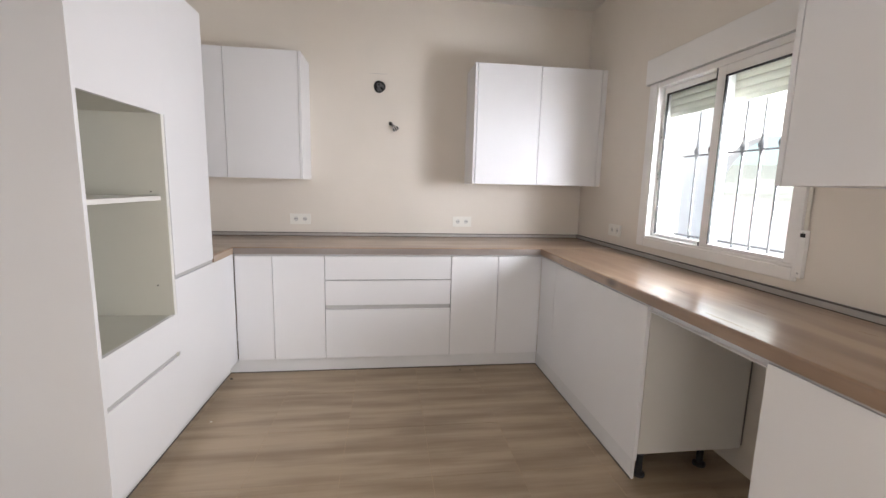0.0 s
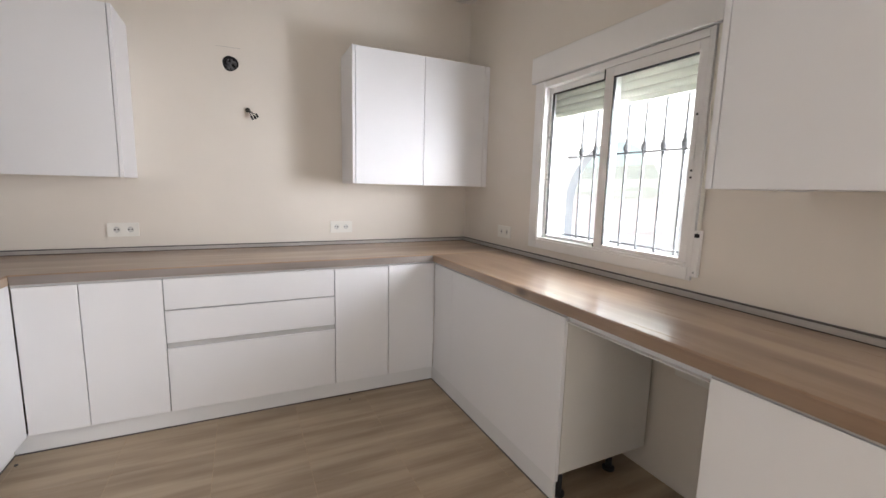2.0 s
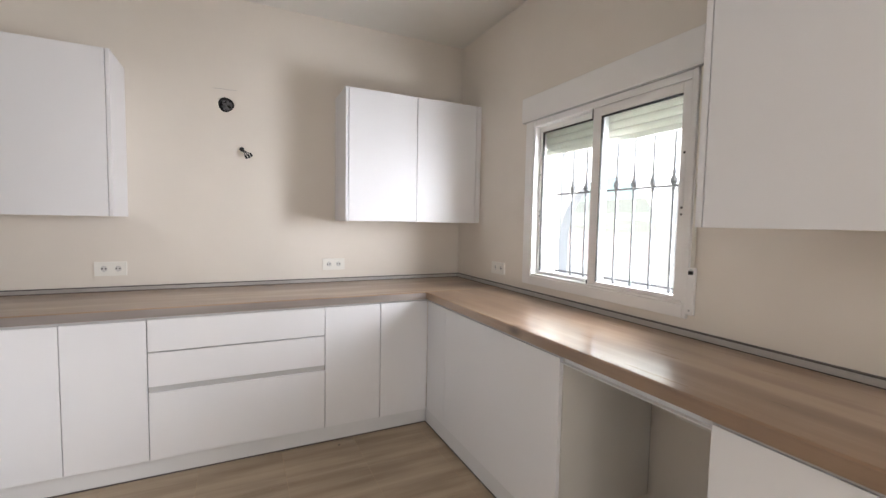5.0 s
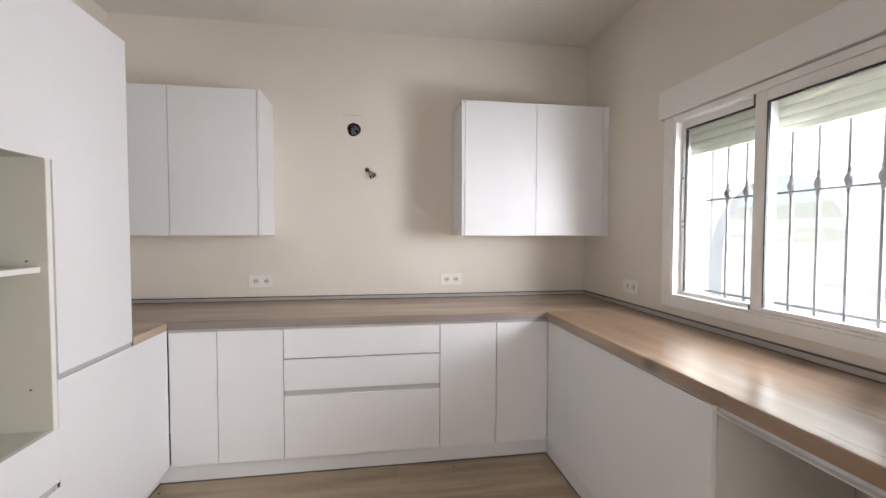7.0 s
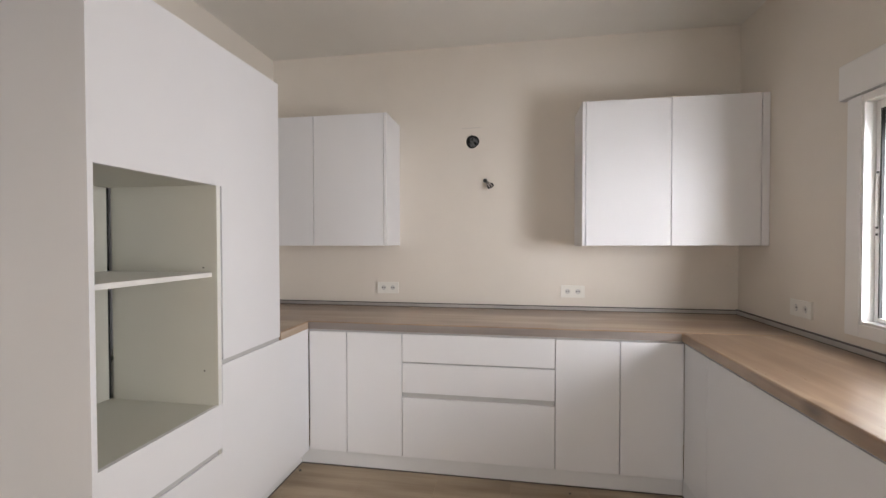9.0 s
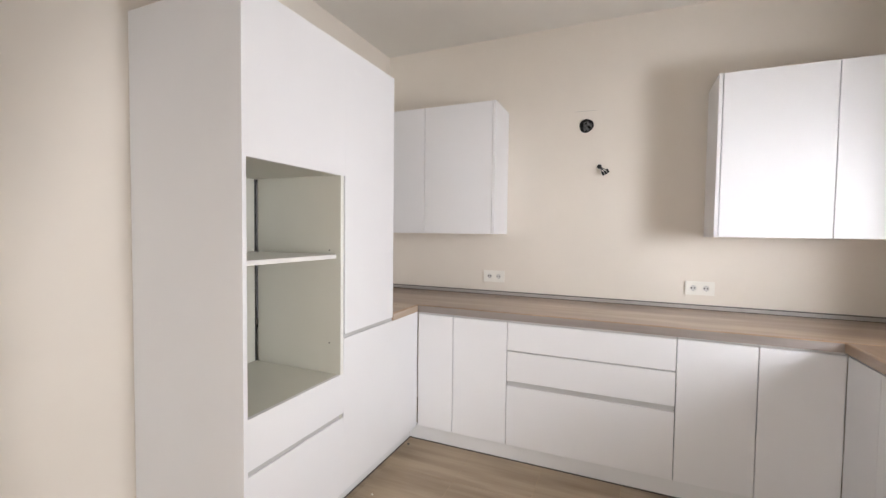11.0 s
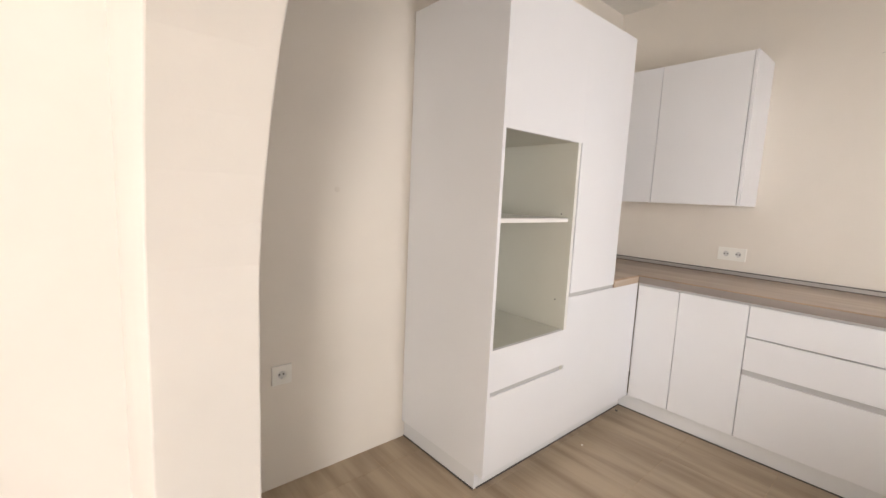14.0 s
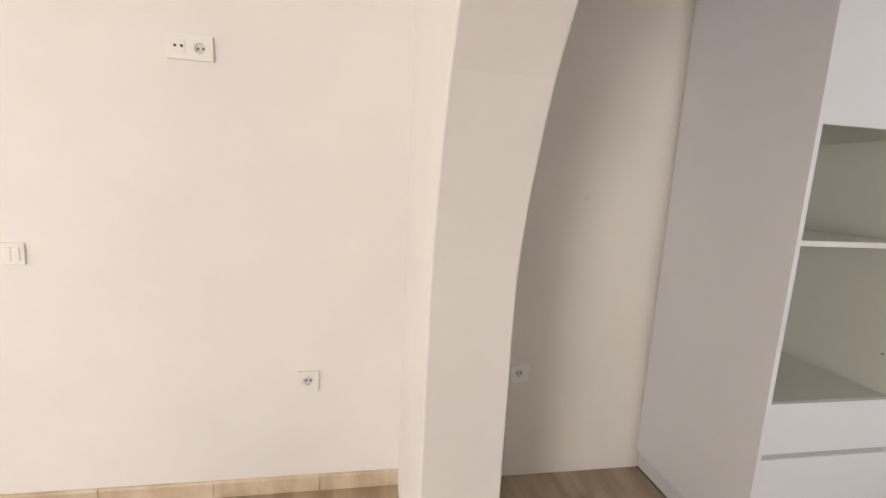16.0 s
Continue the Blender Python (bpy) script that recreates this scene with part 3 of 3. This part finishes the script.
# Black strips stand in for the shade in the gap beside the back panel.
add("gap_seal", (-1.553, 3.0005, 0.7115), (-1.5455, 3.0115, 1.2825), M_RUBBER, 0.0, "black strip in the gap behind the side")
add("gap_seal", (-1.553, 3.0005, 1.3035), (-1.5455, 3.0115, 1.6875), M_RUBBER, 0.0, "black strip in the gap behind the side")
add("edge_band", (FL - 0.0008, 3.0125, 0.7115), (FL + 0.0006, 3.034, 1.6855), M_EDGE, 0.0, "white front edge band")
add("upper_door", (FL - FT, 2.4575, 1.686), (FL, 3.0458, CT), M_LAC, 0.0002)
add("drawer", (FL - FT, 2.4575, 0.512), (FL, 3.0380, 0.7105), M_LAC, 0.0002)
add("drawer", (FL - FT, 2.4575, DB - 0.004), (FL, 3.0380, 0.490), M_LAC, 0.0002)
add("grip_profile", (FL - FT, 2.459, 0.4905), (FL - 0.006, 3.022, 0.5115), M_ALU, 0.0, "grey recessed grip profile")
add("grip_end", (FL - FT, 3.0225, 0.4905), (FL - 0.001, 3.0373, 0.5115), M_PLINTH, 0.001, "pale grip end cap")
for z in (0.86, 1.32):
    part("peg", shifted(block((-1.06, 3.0095, z), (-1.054, 3.0118, z + 0.006)), (-1.3, 2.75, 0.1)), M_PIN, u)
for y in (2.56, 2.74):
    part("peg", shifted(block((-1.50, y, 1.3032), (-1.494, y + 0.012, 1.311)), (-1.3, 2.75, 0.1)), M_ALU, u)

u, add = unit("tall_cabinet", (-1.3, 3.27, 0.94), "tall white handleless cupboard standing on the worktop", "tall cabinet")
add("body", (XL + 0.002, 3.036, 0.934), (FL - FT - 0.0015, 3.515, CT - 0.003), M_LAC, 0.0)
add("door", (FL - FT, 3.046, 0.906), (FL, 3.515, CT), M_LAC, 0.0002)

u, add = unit("base_cabinet", (-1.3, 3.44, 0.1), "white handleless corner base cabinet beside the oven unit", "cabinet")
add("body", (XL + 0.002, 3.036, 0.1), (FL - FT - 0.0015, 3.866, UNDER - 0.002), M_MEL, 0.0)
add("door", (FL - FT, 3.0382, DB), (FL, FB - 0.006, 0.884), M_LAC, 0.0002)
# Filler strip added so the gap under the tall door looks grey, not black.
add("grip_profile", (FL - FT, 3.0385, 0.8845), (FL - 0.006, 3.5165, 0.9055), M_GROOVE, 0.0, "grey recessed grip profile")


# wall cabinets
UZ0, UZ1, UY = 1.409, 2.335, 4.18


def wall_unit(at, lab, body, face, fronts, panels):
    u, add = unit("wall_cabinet", at, lab, "wall cabinet")
    add("body", *body, M_LAC, 0.0)
    # Thin grey sheet added behind the doors to shade their joints.
    add("carcass_face", *face, M_GROOVE, 0.0, "grey carcass edge")
    for a, b in fronts:
        add("door", a, b)
    for a, b in panels:
        add("end_panel", a, b, M_LAC, 0.001)
    return u


wall_unit((-1.1, 4.35, UZ0), "white handleless wall cabinet with two doors", ((XL + 0.002, UY + FT + 0.002, UZ0 + 0.003), (-0.5895, YB - 0.001, UZ1 - 0.002)),
          ((XL + 0.004, UY + FT + 0.0003, UZ0 + 0.004), (-0.5898, UY + FT + 0.0016, UZ1 - 0.004)),
          [((XL + 0.002, UY, UZ0), (-1.115 - G, UY + FT, UZ1)), ((-1.115 + G, UY, UZ0), (-0.591 - G, UY + FT, UZ1))],
          [((-0.589, UY - 0.001, UZ0), (-0.570, YB - 0.001, UZ1))])
wall_unit((1.28, 4.35, UZ0), "white handleless wall cabinet with two doors beside the window", ((0.7595, UY + FT + 0.002, UZ0 + 0.003), (XR - 0.002, YB - 0.001, UZ1 - 0.002)),
          ((0.7598, UY + FT + 0.0003, UZ0 + 0.004), (XR - 0.004, UY + FT + 0.0016, UZ1 - 0.004)),
          [((0.760 + G, UY, UZ0), (1.275 - G, UY + FT, UZ1)), ((1.275 + G, UY, UZ0), (1.782 - G, UY + FT, UZ1)), ((1.782 + G, UY, UZ0), (XR - 0.002, UY + FT, UZ1))],
          [((0.739, UY - 0.001, UZ0), (0.758, YB - 0.001, UZ1))])
wall_unit((1.55, 1.73, UZ0), "deep white handleless wall cabinet beside the window", ((1.31, 1.437, UZ0 + 0.003), (XR - 0.002, 1.999, UZ1 - 0.002)),
          ((1.3083, 1.439, UZ0 + 0.004), (1.3096, 1.9985, UZ1 - 0.004)),
          [((1.29, 1.437, UZ0), (1.308, 1.998, UZ1))],
          [((1.289, 2.001, UZ0), (XR - 0.002, 2.02, UZ1))])

# worktop in three lengths
def worktop(outline, mat, lab):
    bm = prism(outline, 2, UNDER, TOP)
    bmesh.ops.bevel(bm, geom=[e for e in bm.edges if e.verts[0].co.z > TOP - 0.001 and e.verts[1].co.z > TOP - 0.001], offset=0.007, segments=3, profile=0.5, affect="EDGES")
    return tagged(part("worktop", bm, mat), lab, "worktop", "worktops")


def front_edge(top, a, b, mat):
    part("front_edge", block(a, b, 0.0012), mat, top, "oak-look edge band")


EB, ER, EL = FB - 0.010, FR - 0.016, FL + 0.002
wt_far = worktop([(EL, EB), (ER, EB), (XR - 0.0015, EB), (XR - 0.0015, YB - 0.0015), (XL + 0.0015, YB - 0.0015), (XL + 0.0015, 3.517), (EL, 3.517)], M_TOPX, "oak-look laminate worktop along the far wall")
wt_win = worktop([(ER, 1.437), (XR - 0.0015, 1.437), (XR - 0.0015, EB - 0.0004), (ER, EB - 0.0004)], M_TOPY, "oak-look laminate worktop below the window")
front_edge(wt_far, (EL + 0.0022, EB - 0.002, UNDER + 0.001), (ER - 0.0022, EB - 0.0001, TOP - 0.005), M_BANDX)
front_edge(wt_far, (EL + 0.0001, 3.518, UNDER + 0.001), (EL + 0.002, EB - 0.002, TOP - 0.0075), M_END)
front_edge(wt_win, (ER - 0.002, 1.438, UNDER + 0.001), (ER - 0.0001, EB - 0.002, TOP - 0.005), M_BAND)

# upstand strips at the wall
def upstand(a, b, lab):
    t = thing("upstand", [(p + q) / 2 for p, q in zip(a, b)], lab, "upstand", "upstands")
    c = [(p + q) / 2 for p, q in zip(a, b)]
    (ax, ay, az), (bx, by, bz) = a, b
    part("seal", shifted(block((ax + 0.001, ay + 0.001, az), (bx - 0.001, by - 0.0002, az + 0.004)), c), M_SEAL, t, "dark rubber seal")
    part("strip", shifted(block((ax, ay, az + 0.0042), (bx, by - 0.0001, bz - 0.0062), 0.002), c), M_UPSTAND, t)
    part("seal", shifted(block((ax + 0.001, ay + 0.001, bz - 0.006), (bx - 0.001, by - 0.0002, bz), 0.002), c), M_SEAL, t, "dark rubber seal")
    return t


upstand((XL + 0.002, YB - 0.018, TOP), (XR - 0.0205, YB - 0.0005, 0.964), "grey worktop upstand along the far wall")
upstand((XR - 0.020, 1.44, TOP), (XR - 0.0005, YB - 0.0005, 0.966), "grey worktop upstand below the window")


# ---- sockets ----
PLATE_D, CUP_R = 0.012, 0.0205


def schuko(parent, dx):
    """A round cup sunk in the plate; the plate looks along -y."""
    cup = lathe([(CUP_R, PLATE_D - 0.0008), (CUP_R - 0.0005, PLATE_D - 0.0002), (CUP_R - 0.0015, 0.002), (0.001, 0.0015)], 24)
    bmesh.ops.delete(cup, geom=[f for f in cup.faces if len(f.verts) > 4 and f.verts[0].co.z > 0.01], context="FACES_ONLY")
    o = part("outlet", cup, M_SOCK, parent, "", True, pose(dx, 0, 0, 90, 0, 0))
    part("cup_floor", lathe([(CUP_R - 0.0022, 0.0018), (CUP_R - 0.0024, 0.0028)], 24), M_CUP, o, "outlet inset greyed for the shade in the cup")
    for s in (-1, 1):
        part("pin_hole", lathe([(0.0044, 0), (0.0044, 0.0015)], 10), M_PIN, o, "", False, pose(s * 0.0090, 0, 0.0020))
        part("earth_clip", block((-0.003, s * 0.0168 - 0.0014, 0.0029), (0.003, s * 0.0168 + 0.0014, 0.0105)), M_ALU, o, "steel earth clip")
    return o


def pierced_plate(w, h, holes):
    """A plate with round holes, looking along -y."""
    bm = bmesh.new()
    q, n = 0.027, 24
    xs = [-w / 2] + [v for dx in holes for v in (dx - q, dx + q)] + [w / 2]
    for a, b in zip(xs[::2], xs[1::2]):
        add_box(bm, (a, -PLATE_D, -h / 2), (b, -0.0003, h / 2))
    for dx in holes:
        add_box(bm, (dx - q, -PLATE_D, q), (dx + q, -0.0003, h / 2))
        add_box(bm, (dx - q, -PLATE_D, -h / 2), (dx + q, -0.0003, -q))
        rims = []
        for k in range(n):
            a = 2 * math.pi * k / n
            c, d = math.cos(a), math.sin(a)
            e = q / max(abs(c), abs(d))
            rims.append([bm.verts.new((dx + e * c, -PLATE_D, e * d)), bm.verts.new((dx + CUP_R * c, -PLATE_D, CUP_R * d))])
        for k in range(n):
            a, b = rims[k], rims[(k + 1) % n]
            bm.faces.new((a[0], b[0], b[1], a[1]))
    bmesh.ops.remove_doubles(bm, verts=bm.verts, dist=1e-5)
    return bm


def socket_plate(at, turn, gangs, lab, category="socket", holes=None):
    t = thing("socket", (*at, 0, 0, turn), lab, category, "wall sockets")
    w = 0.088 + 0.078 * (gangs - 1)
    holes = holes if holes is not None else [(k - (gangs - 1) / 2) * 0.073 for k in range(gangs)]
    part("plate", pierced_plate(w, 0.088, holes), M_SOCK, t)
    for dx in holes:
        schuko(t, dx)
    return t


for at, turn, lab in (((-0.667, YB, 1.077), 0, "white double wall socket above the worktop"), ((0.728, YB, 1.071), 0, "white double wall socket above the worktop"),
                      ((XR, 3.878, 1.075), -90, "white double wall socket beside the window"), ((XR, 2.322, 0.605), -90, "white double wall socket inside the washing machine gap")):
    socket_plate(at, turn, 2, lab)
for at, lab in (((XL, 1.752, 0.55), "white single wall socket near the tall unit"), ((XL, 0.775, 0.543), "white single wall socket on the bright wall")):
    socket_plate(at, 90, 1, lab)
t = socket_plate((XL, 0.345, 1.89), 90, 2, "white plate with aerial socket and power socket", "socket", [0.038])
o = part("aerial_outlet", block((-0.062, -0.0138, -0.024), (-0.014, -0.0119, 0.024), 0.001), M_SOCK, t)
for dx in (-0.047, -0.024):
    part("aerial_pin", lathe([(0.005, 0), (0.005, 0.003)], 12), M_PIN, o, "", False, pose(dx, -0.0137, 0.002, 90, 0, 0))
t = thing("light_switch", (XL, -0.305, 1.09, 0, 0, 90), "white double light switch on the bright wall", "light switch")
part("plate", block((-0.0425, -0.0095, -0.0425), (0.0425, -0.0003, 0.0425), 0.003), M_SOCK, t)
for s in (-1, 1):
    part("rocker", block((s * 0.014 - 0.0135, -0.013, -0.027), (s * 0.014 + 0.0135, -0.0094, 0.027), 0.0015), M_SOCK, t)

# ---- duct and lamp wires in the far wall ----
duct = thing("extractor_duct", (HX, YB + 0.03, HZ), "crumpled foil extractor duct inside a wall hole", "duct")
bm = bmesh.new()
R, C = 14, 28
rows = []
for r in range(R):
    rr = HR * 0.93 * (1 - 0.055 * r)
    row = []
    for c in range(C):
        a = 2 * math.pi * c / C
        w = 1 + 0.10 * noise.noise((3 * math.cos(a), 3 * math.sin(a), r * 0.9))
        row.append(bm.verts.new((rr * w * math.cos(a), 0.004 * math.sin(r * math.pi) + 0.010 * r - 0.012 * (r % 2), rr * w * math.sin(a))))
    rows.append(row)
for a, b in zip(rows, rows[1:]):
    for c in range(C):
        bm.faces.new((a[c], a[(c + 1) % C], b[(c + 1) % C], b[c]))
part("hose", bm, M_FOIL, duct)
bm = bmesh.new()
rows = []
for q in range(9):
    rows.append([bm.verts.new((HR * 0.74 * (q + 0.3) / 8.3 * math.cos(2 * math.pi * c / C), 0.0, HR * 0.74 * (q + 0.3) / 8.3 * math.sin(2 * math.pi * c / C))) for c in range(C)])
for a, b in zip(rows, rows[1:]):
    for c in range(C):
        bm.faces.new((a[c], a[(c + 1) % C], b[(c + 1) % C], b[c]))
bm.faces.new(rows[0])
for v in bm.verts:
    v.co.y += 0.012 * noise.noise(v.co * 45) + 0.006 * noise.noise(v.co * 120)
part("crumpled_end", bm, M_FOIL, duct, "crushed foil end", False, pose(0.004, -0.014, -0.003))
part("collar", lathe([(HR * 0.99, 0), (HR * 1.0, 0.012), (HR * 0.80, 0.013), (HR * 0.78, 0.0)], 28), M_RUBBER, duct, "dark torn duct rim", False, pose(0, -0.012, 0, 90, 0, 0))

wires = thing("lamp_wires", (0.119, YB, 1.872), "loose black wires with connectors hanging from the wall", "cable")
part("conduit", lathe([(0.014, 0), (0.016, 0.005), (0.014, 0.012), (0.008, 0.016)], 16), M_RUBBER, wires, "", False, pose(-0.028, -0.0005, 0.022, 90, 0, 0))
for k, (ex, ez) in enumerate(((-0.006, -0.026), (0.011, -0.020), (0.025, -0.009))):
    y = -0.036 - 0.004 * k
    part("wire", tube([(-0.028, -0.008, 0.022), (-0.024 + 0.004 * k, -0.024, 0.015), (ex * 0.55 - 0.010, y + 0.006, ez * 0.4 + 0.004), (ex, y, ez)], 0.0027, 8), M_RUBBER, wires, "", True)
    part("connector", tube([(ex - 0.002, y, ez + 0.005), (ex + 0.004, y - 0.001, ez - 0.006), (ex + 0.010, y - 0.002, ez - 0.018)], 0.0070, 10), M_RUBBER, wires, "black wire connector")
tagged(part("wall_crack", tube([(-0.085, YB, 2.291), (-0.04, YB, 2.293), (0.02, YB, 2.292), (0.06, YB, 2.294)], 0.0012, 6), M_UPSTAND), "fine hairline plaster crack above the duct hole", "crack", kind="structure")

bm = bmesh.new()
bmesh.ops.create_circle(bm, cap_ends=True, segments=18, radius=0.013)
for v in bm.verts:
    v.co *= 1 + 0.3 * noise.noise(v.co * 90)
face = bm.faces[:]
top = bmesh.ops.extrude_face_region(bm, geom=face)
bmesh.ops.translate(bm, vec=(0, 0, 0.0008), verts=[g for g in top["geom"] if isinstance(g, bmesh.types.BMVert)])
tagged(part("wall_patch", bm, M_FILLER, None, "", False, pose(XL - 0.0002, 2.016, 1.397, 0, 90, 0)), "small greyish filler patch on the cream wall", "patch", kind="structure")


def crumb(at, size, mat, lab):
    bm = bmesh.new()
    bmesh.ops.create_icosphere(bm, subdivisions=2, radius=size)
    for v in bm.verts:
        v.co *= 1 + 0.35 * noise.noise(v.co * 180 + Vector(at))
        v.co.z = max(v.co.z * 0.5, -size * 0.3) + size * 0.3
    return tagged(part("plaster_crumb", bm, mat, None, "", False, pose(*at)), lab, "debris", "crumbs on the floor")


crumb((-0.938, 3.222, 0.0005), 0.006, M_SOCK, "pale plaster crumb on the tiled floor")
crumb((-1.018, 3.78, 0.0005), 0.009, M_SEAL, "dark dried speck on the tiled floor")
crumb((0.62, 3.80, 0.0005), 0.007, M_SEAL, "dark dried speck on the tiled floor")

# ---- outside ----
bm = bmesh.new()
NX = 44
gv = {}
for i in range(NX + 1):
    for j in range(NX + 1):
        u_, v_ = (i / NX) * 2 - 1, (j / NX) * 2 - 1
        x = math.copysign(abs(u_) ** 2.6, u_) * 900
        y = math.copysign(abs(v_) ** 2.6, v_) * 900
        d = math.hypot(x, y)
        z = -0.25 if d < 26 else -0.25 + min(1, (d - 26) / 260) * (14 + 26 * noise.noise((x / 160, y / 160, 3.1))) + 0.8 * noise.noise((x / 9, y / 9, 1))
        gv[i, j] = bm.verts.new((x, y, z))
for i in range(NX):
    for j in range(NX):
        bm.faces.new((gv[i, j], gv[i + 1, j], gv[i + 1, j + 1], gv[i, j + 1]))
structure("ground", bm, M_EARTH, "dry pinkish earth with low green hills behind", "ground")
structure("terrace", block((XR + WT + 0.001, -10, -0.249), (12.2, 20, -0.09), 0.01), M_PAVE, "pale concrete terrace outside the window", "terrace")

# porch wall with an arch, and the wall that joins it to the house
PX, PY, PZ, PA, PB = 4.5, 5.41, 1.16, 0.85, 0.90
outline = [(PY - PA, -0.09)] + [(PY - PA * math.cos(math.pi * k / 32), PZ + PB * math.sin(math.pi * k / 32)) for k in range(33)] + [(PY + PA, -0.09), (6.5, -0.09), (6.5, 3.0), (1.6, 3.0), (1.6, -0.09)]
bm = prism(outline, 0, PX, PX + 0.16)
bmesh.ops.triangulate(bm, faces=[f for f in bm.faces if len(f.verts) > 4])
structure("porch_wall", bm, M_PORCH, "pale plastered porch wall with an arched opening", "wall")
structure("porch_side_wall", block((XR + WT + 0.002, 6.26, -0.09), (PX - 0.001, 6.5, 3.0), 0.002), M_PORCH, "pale plastered wall closing the porch", "wall")

# Added out of view to keep low sky light from the south opening.
structure("sky_screen_south", block((-9, -6.25, -0.3), (9, -6.0, 2.65), 0.01), M_OUT, "unseen plain wall added to shut out low southern sky", "wall")

# ---- floor and its tiles ----
bm = bmesh.new()
add_box(bm, (XL - WT, DY - WT, -0.30), (DX + WT, YA1, -0.0012))
add_box(bm, (XL - WT, YA1, -0.30), (XR + WT, YB + WT, -0.0012))
structure("floor", bm, M_GROUT, "beige grout bed of the tiled floor", "floor")
floor_ob = bpy.data.objects["floor"]
TW, GAP = 0.437, 0.0022
X0, Y0 = -0.150, 2.64
tiles = {}
for i in range(-4, 9):
    for j in range(-16, 6):
        a = [max(X0 + TW * i + GAP / 2, XL + 0.001), max(Y0 + TW * j + GAP / 2, DY + 0.001)]
        b = [min(X0 + TW * (i + 1) - GAP / 2, (XR if a[1] > YA0 else DX) - 0.001), min(Y0 + TW * (j + 1) - GAP / 2, YB - 0.001)]
        if b[0] - a[0] < 0.02 or b[1] - a[1] < 0.02:
            continue
        key = (round(b[0] - a[0], 3), round(b[1] - a[1], 3))
        if key not in tiles:
            w, d = key
            tiles[key] = mesh_of("floor_tile", block((-w / 2, -d / 2, -0.0095), (w / 2, d / 2, 0.0), 0.0006, 1), M_TILE)
        tl = new("floor_tile", tiles[key])
        tl.parent = floor_ob
        tl.matrix_basis = pose((a[0] + b[0]) / 2, (a[1] + b[1]) / 2, random.uniform(-0.0003, 0.0003))

# skirting tiles on the bright wall
sk = thing("baseboard", (XL, -1.2, 0), "beige streaked tile skirting with a moulded top", "skirting", kind="structure")
SL = 0.455
prof = [(0, 0.0015), (0.011, 0.0015), (0.011, 0.060), (0.0125, 0.064), (0.0125, 0.072), (0.009, 0.078), (0, 0.080)]
sk_me = {}
for k in range(11):
    y1 = 0.825 + SL - k * SL
    y0 = y1 - SL + 0.003
    y1 = min(y1, YA0 - 0.001)
    L = round(y1 - y0, 3)
    if L not in sk_me:
        bm = prism(prof, 1, 0, L)
        sk_me[L] = mesh_of("skirting_tile", bm, M_SKIRT)
    p_ = new("skirting_tile", sk_me[L])
    p_.parent = sk
    p_.matrix_basis = pose(0.0005, y0 + 1.2, 0)
part("grout_line", block((0.0002, DY + 1.21, 0.001), (0.006, YA0 + 1.198, 0.0785)), M_GROUT, sk)
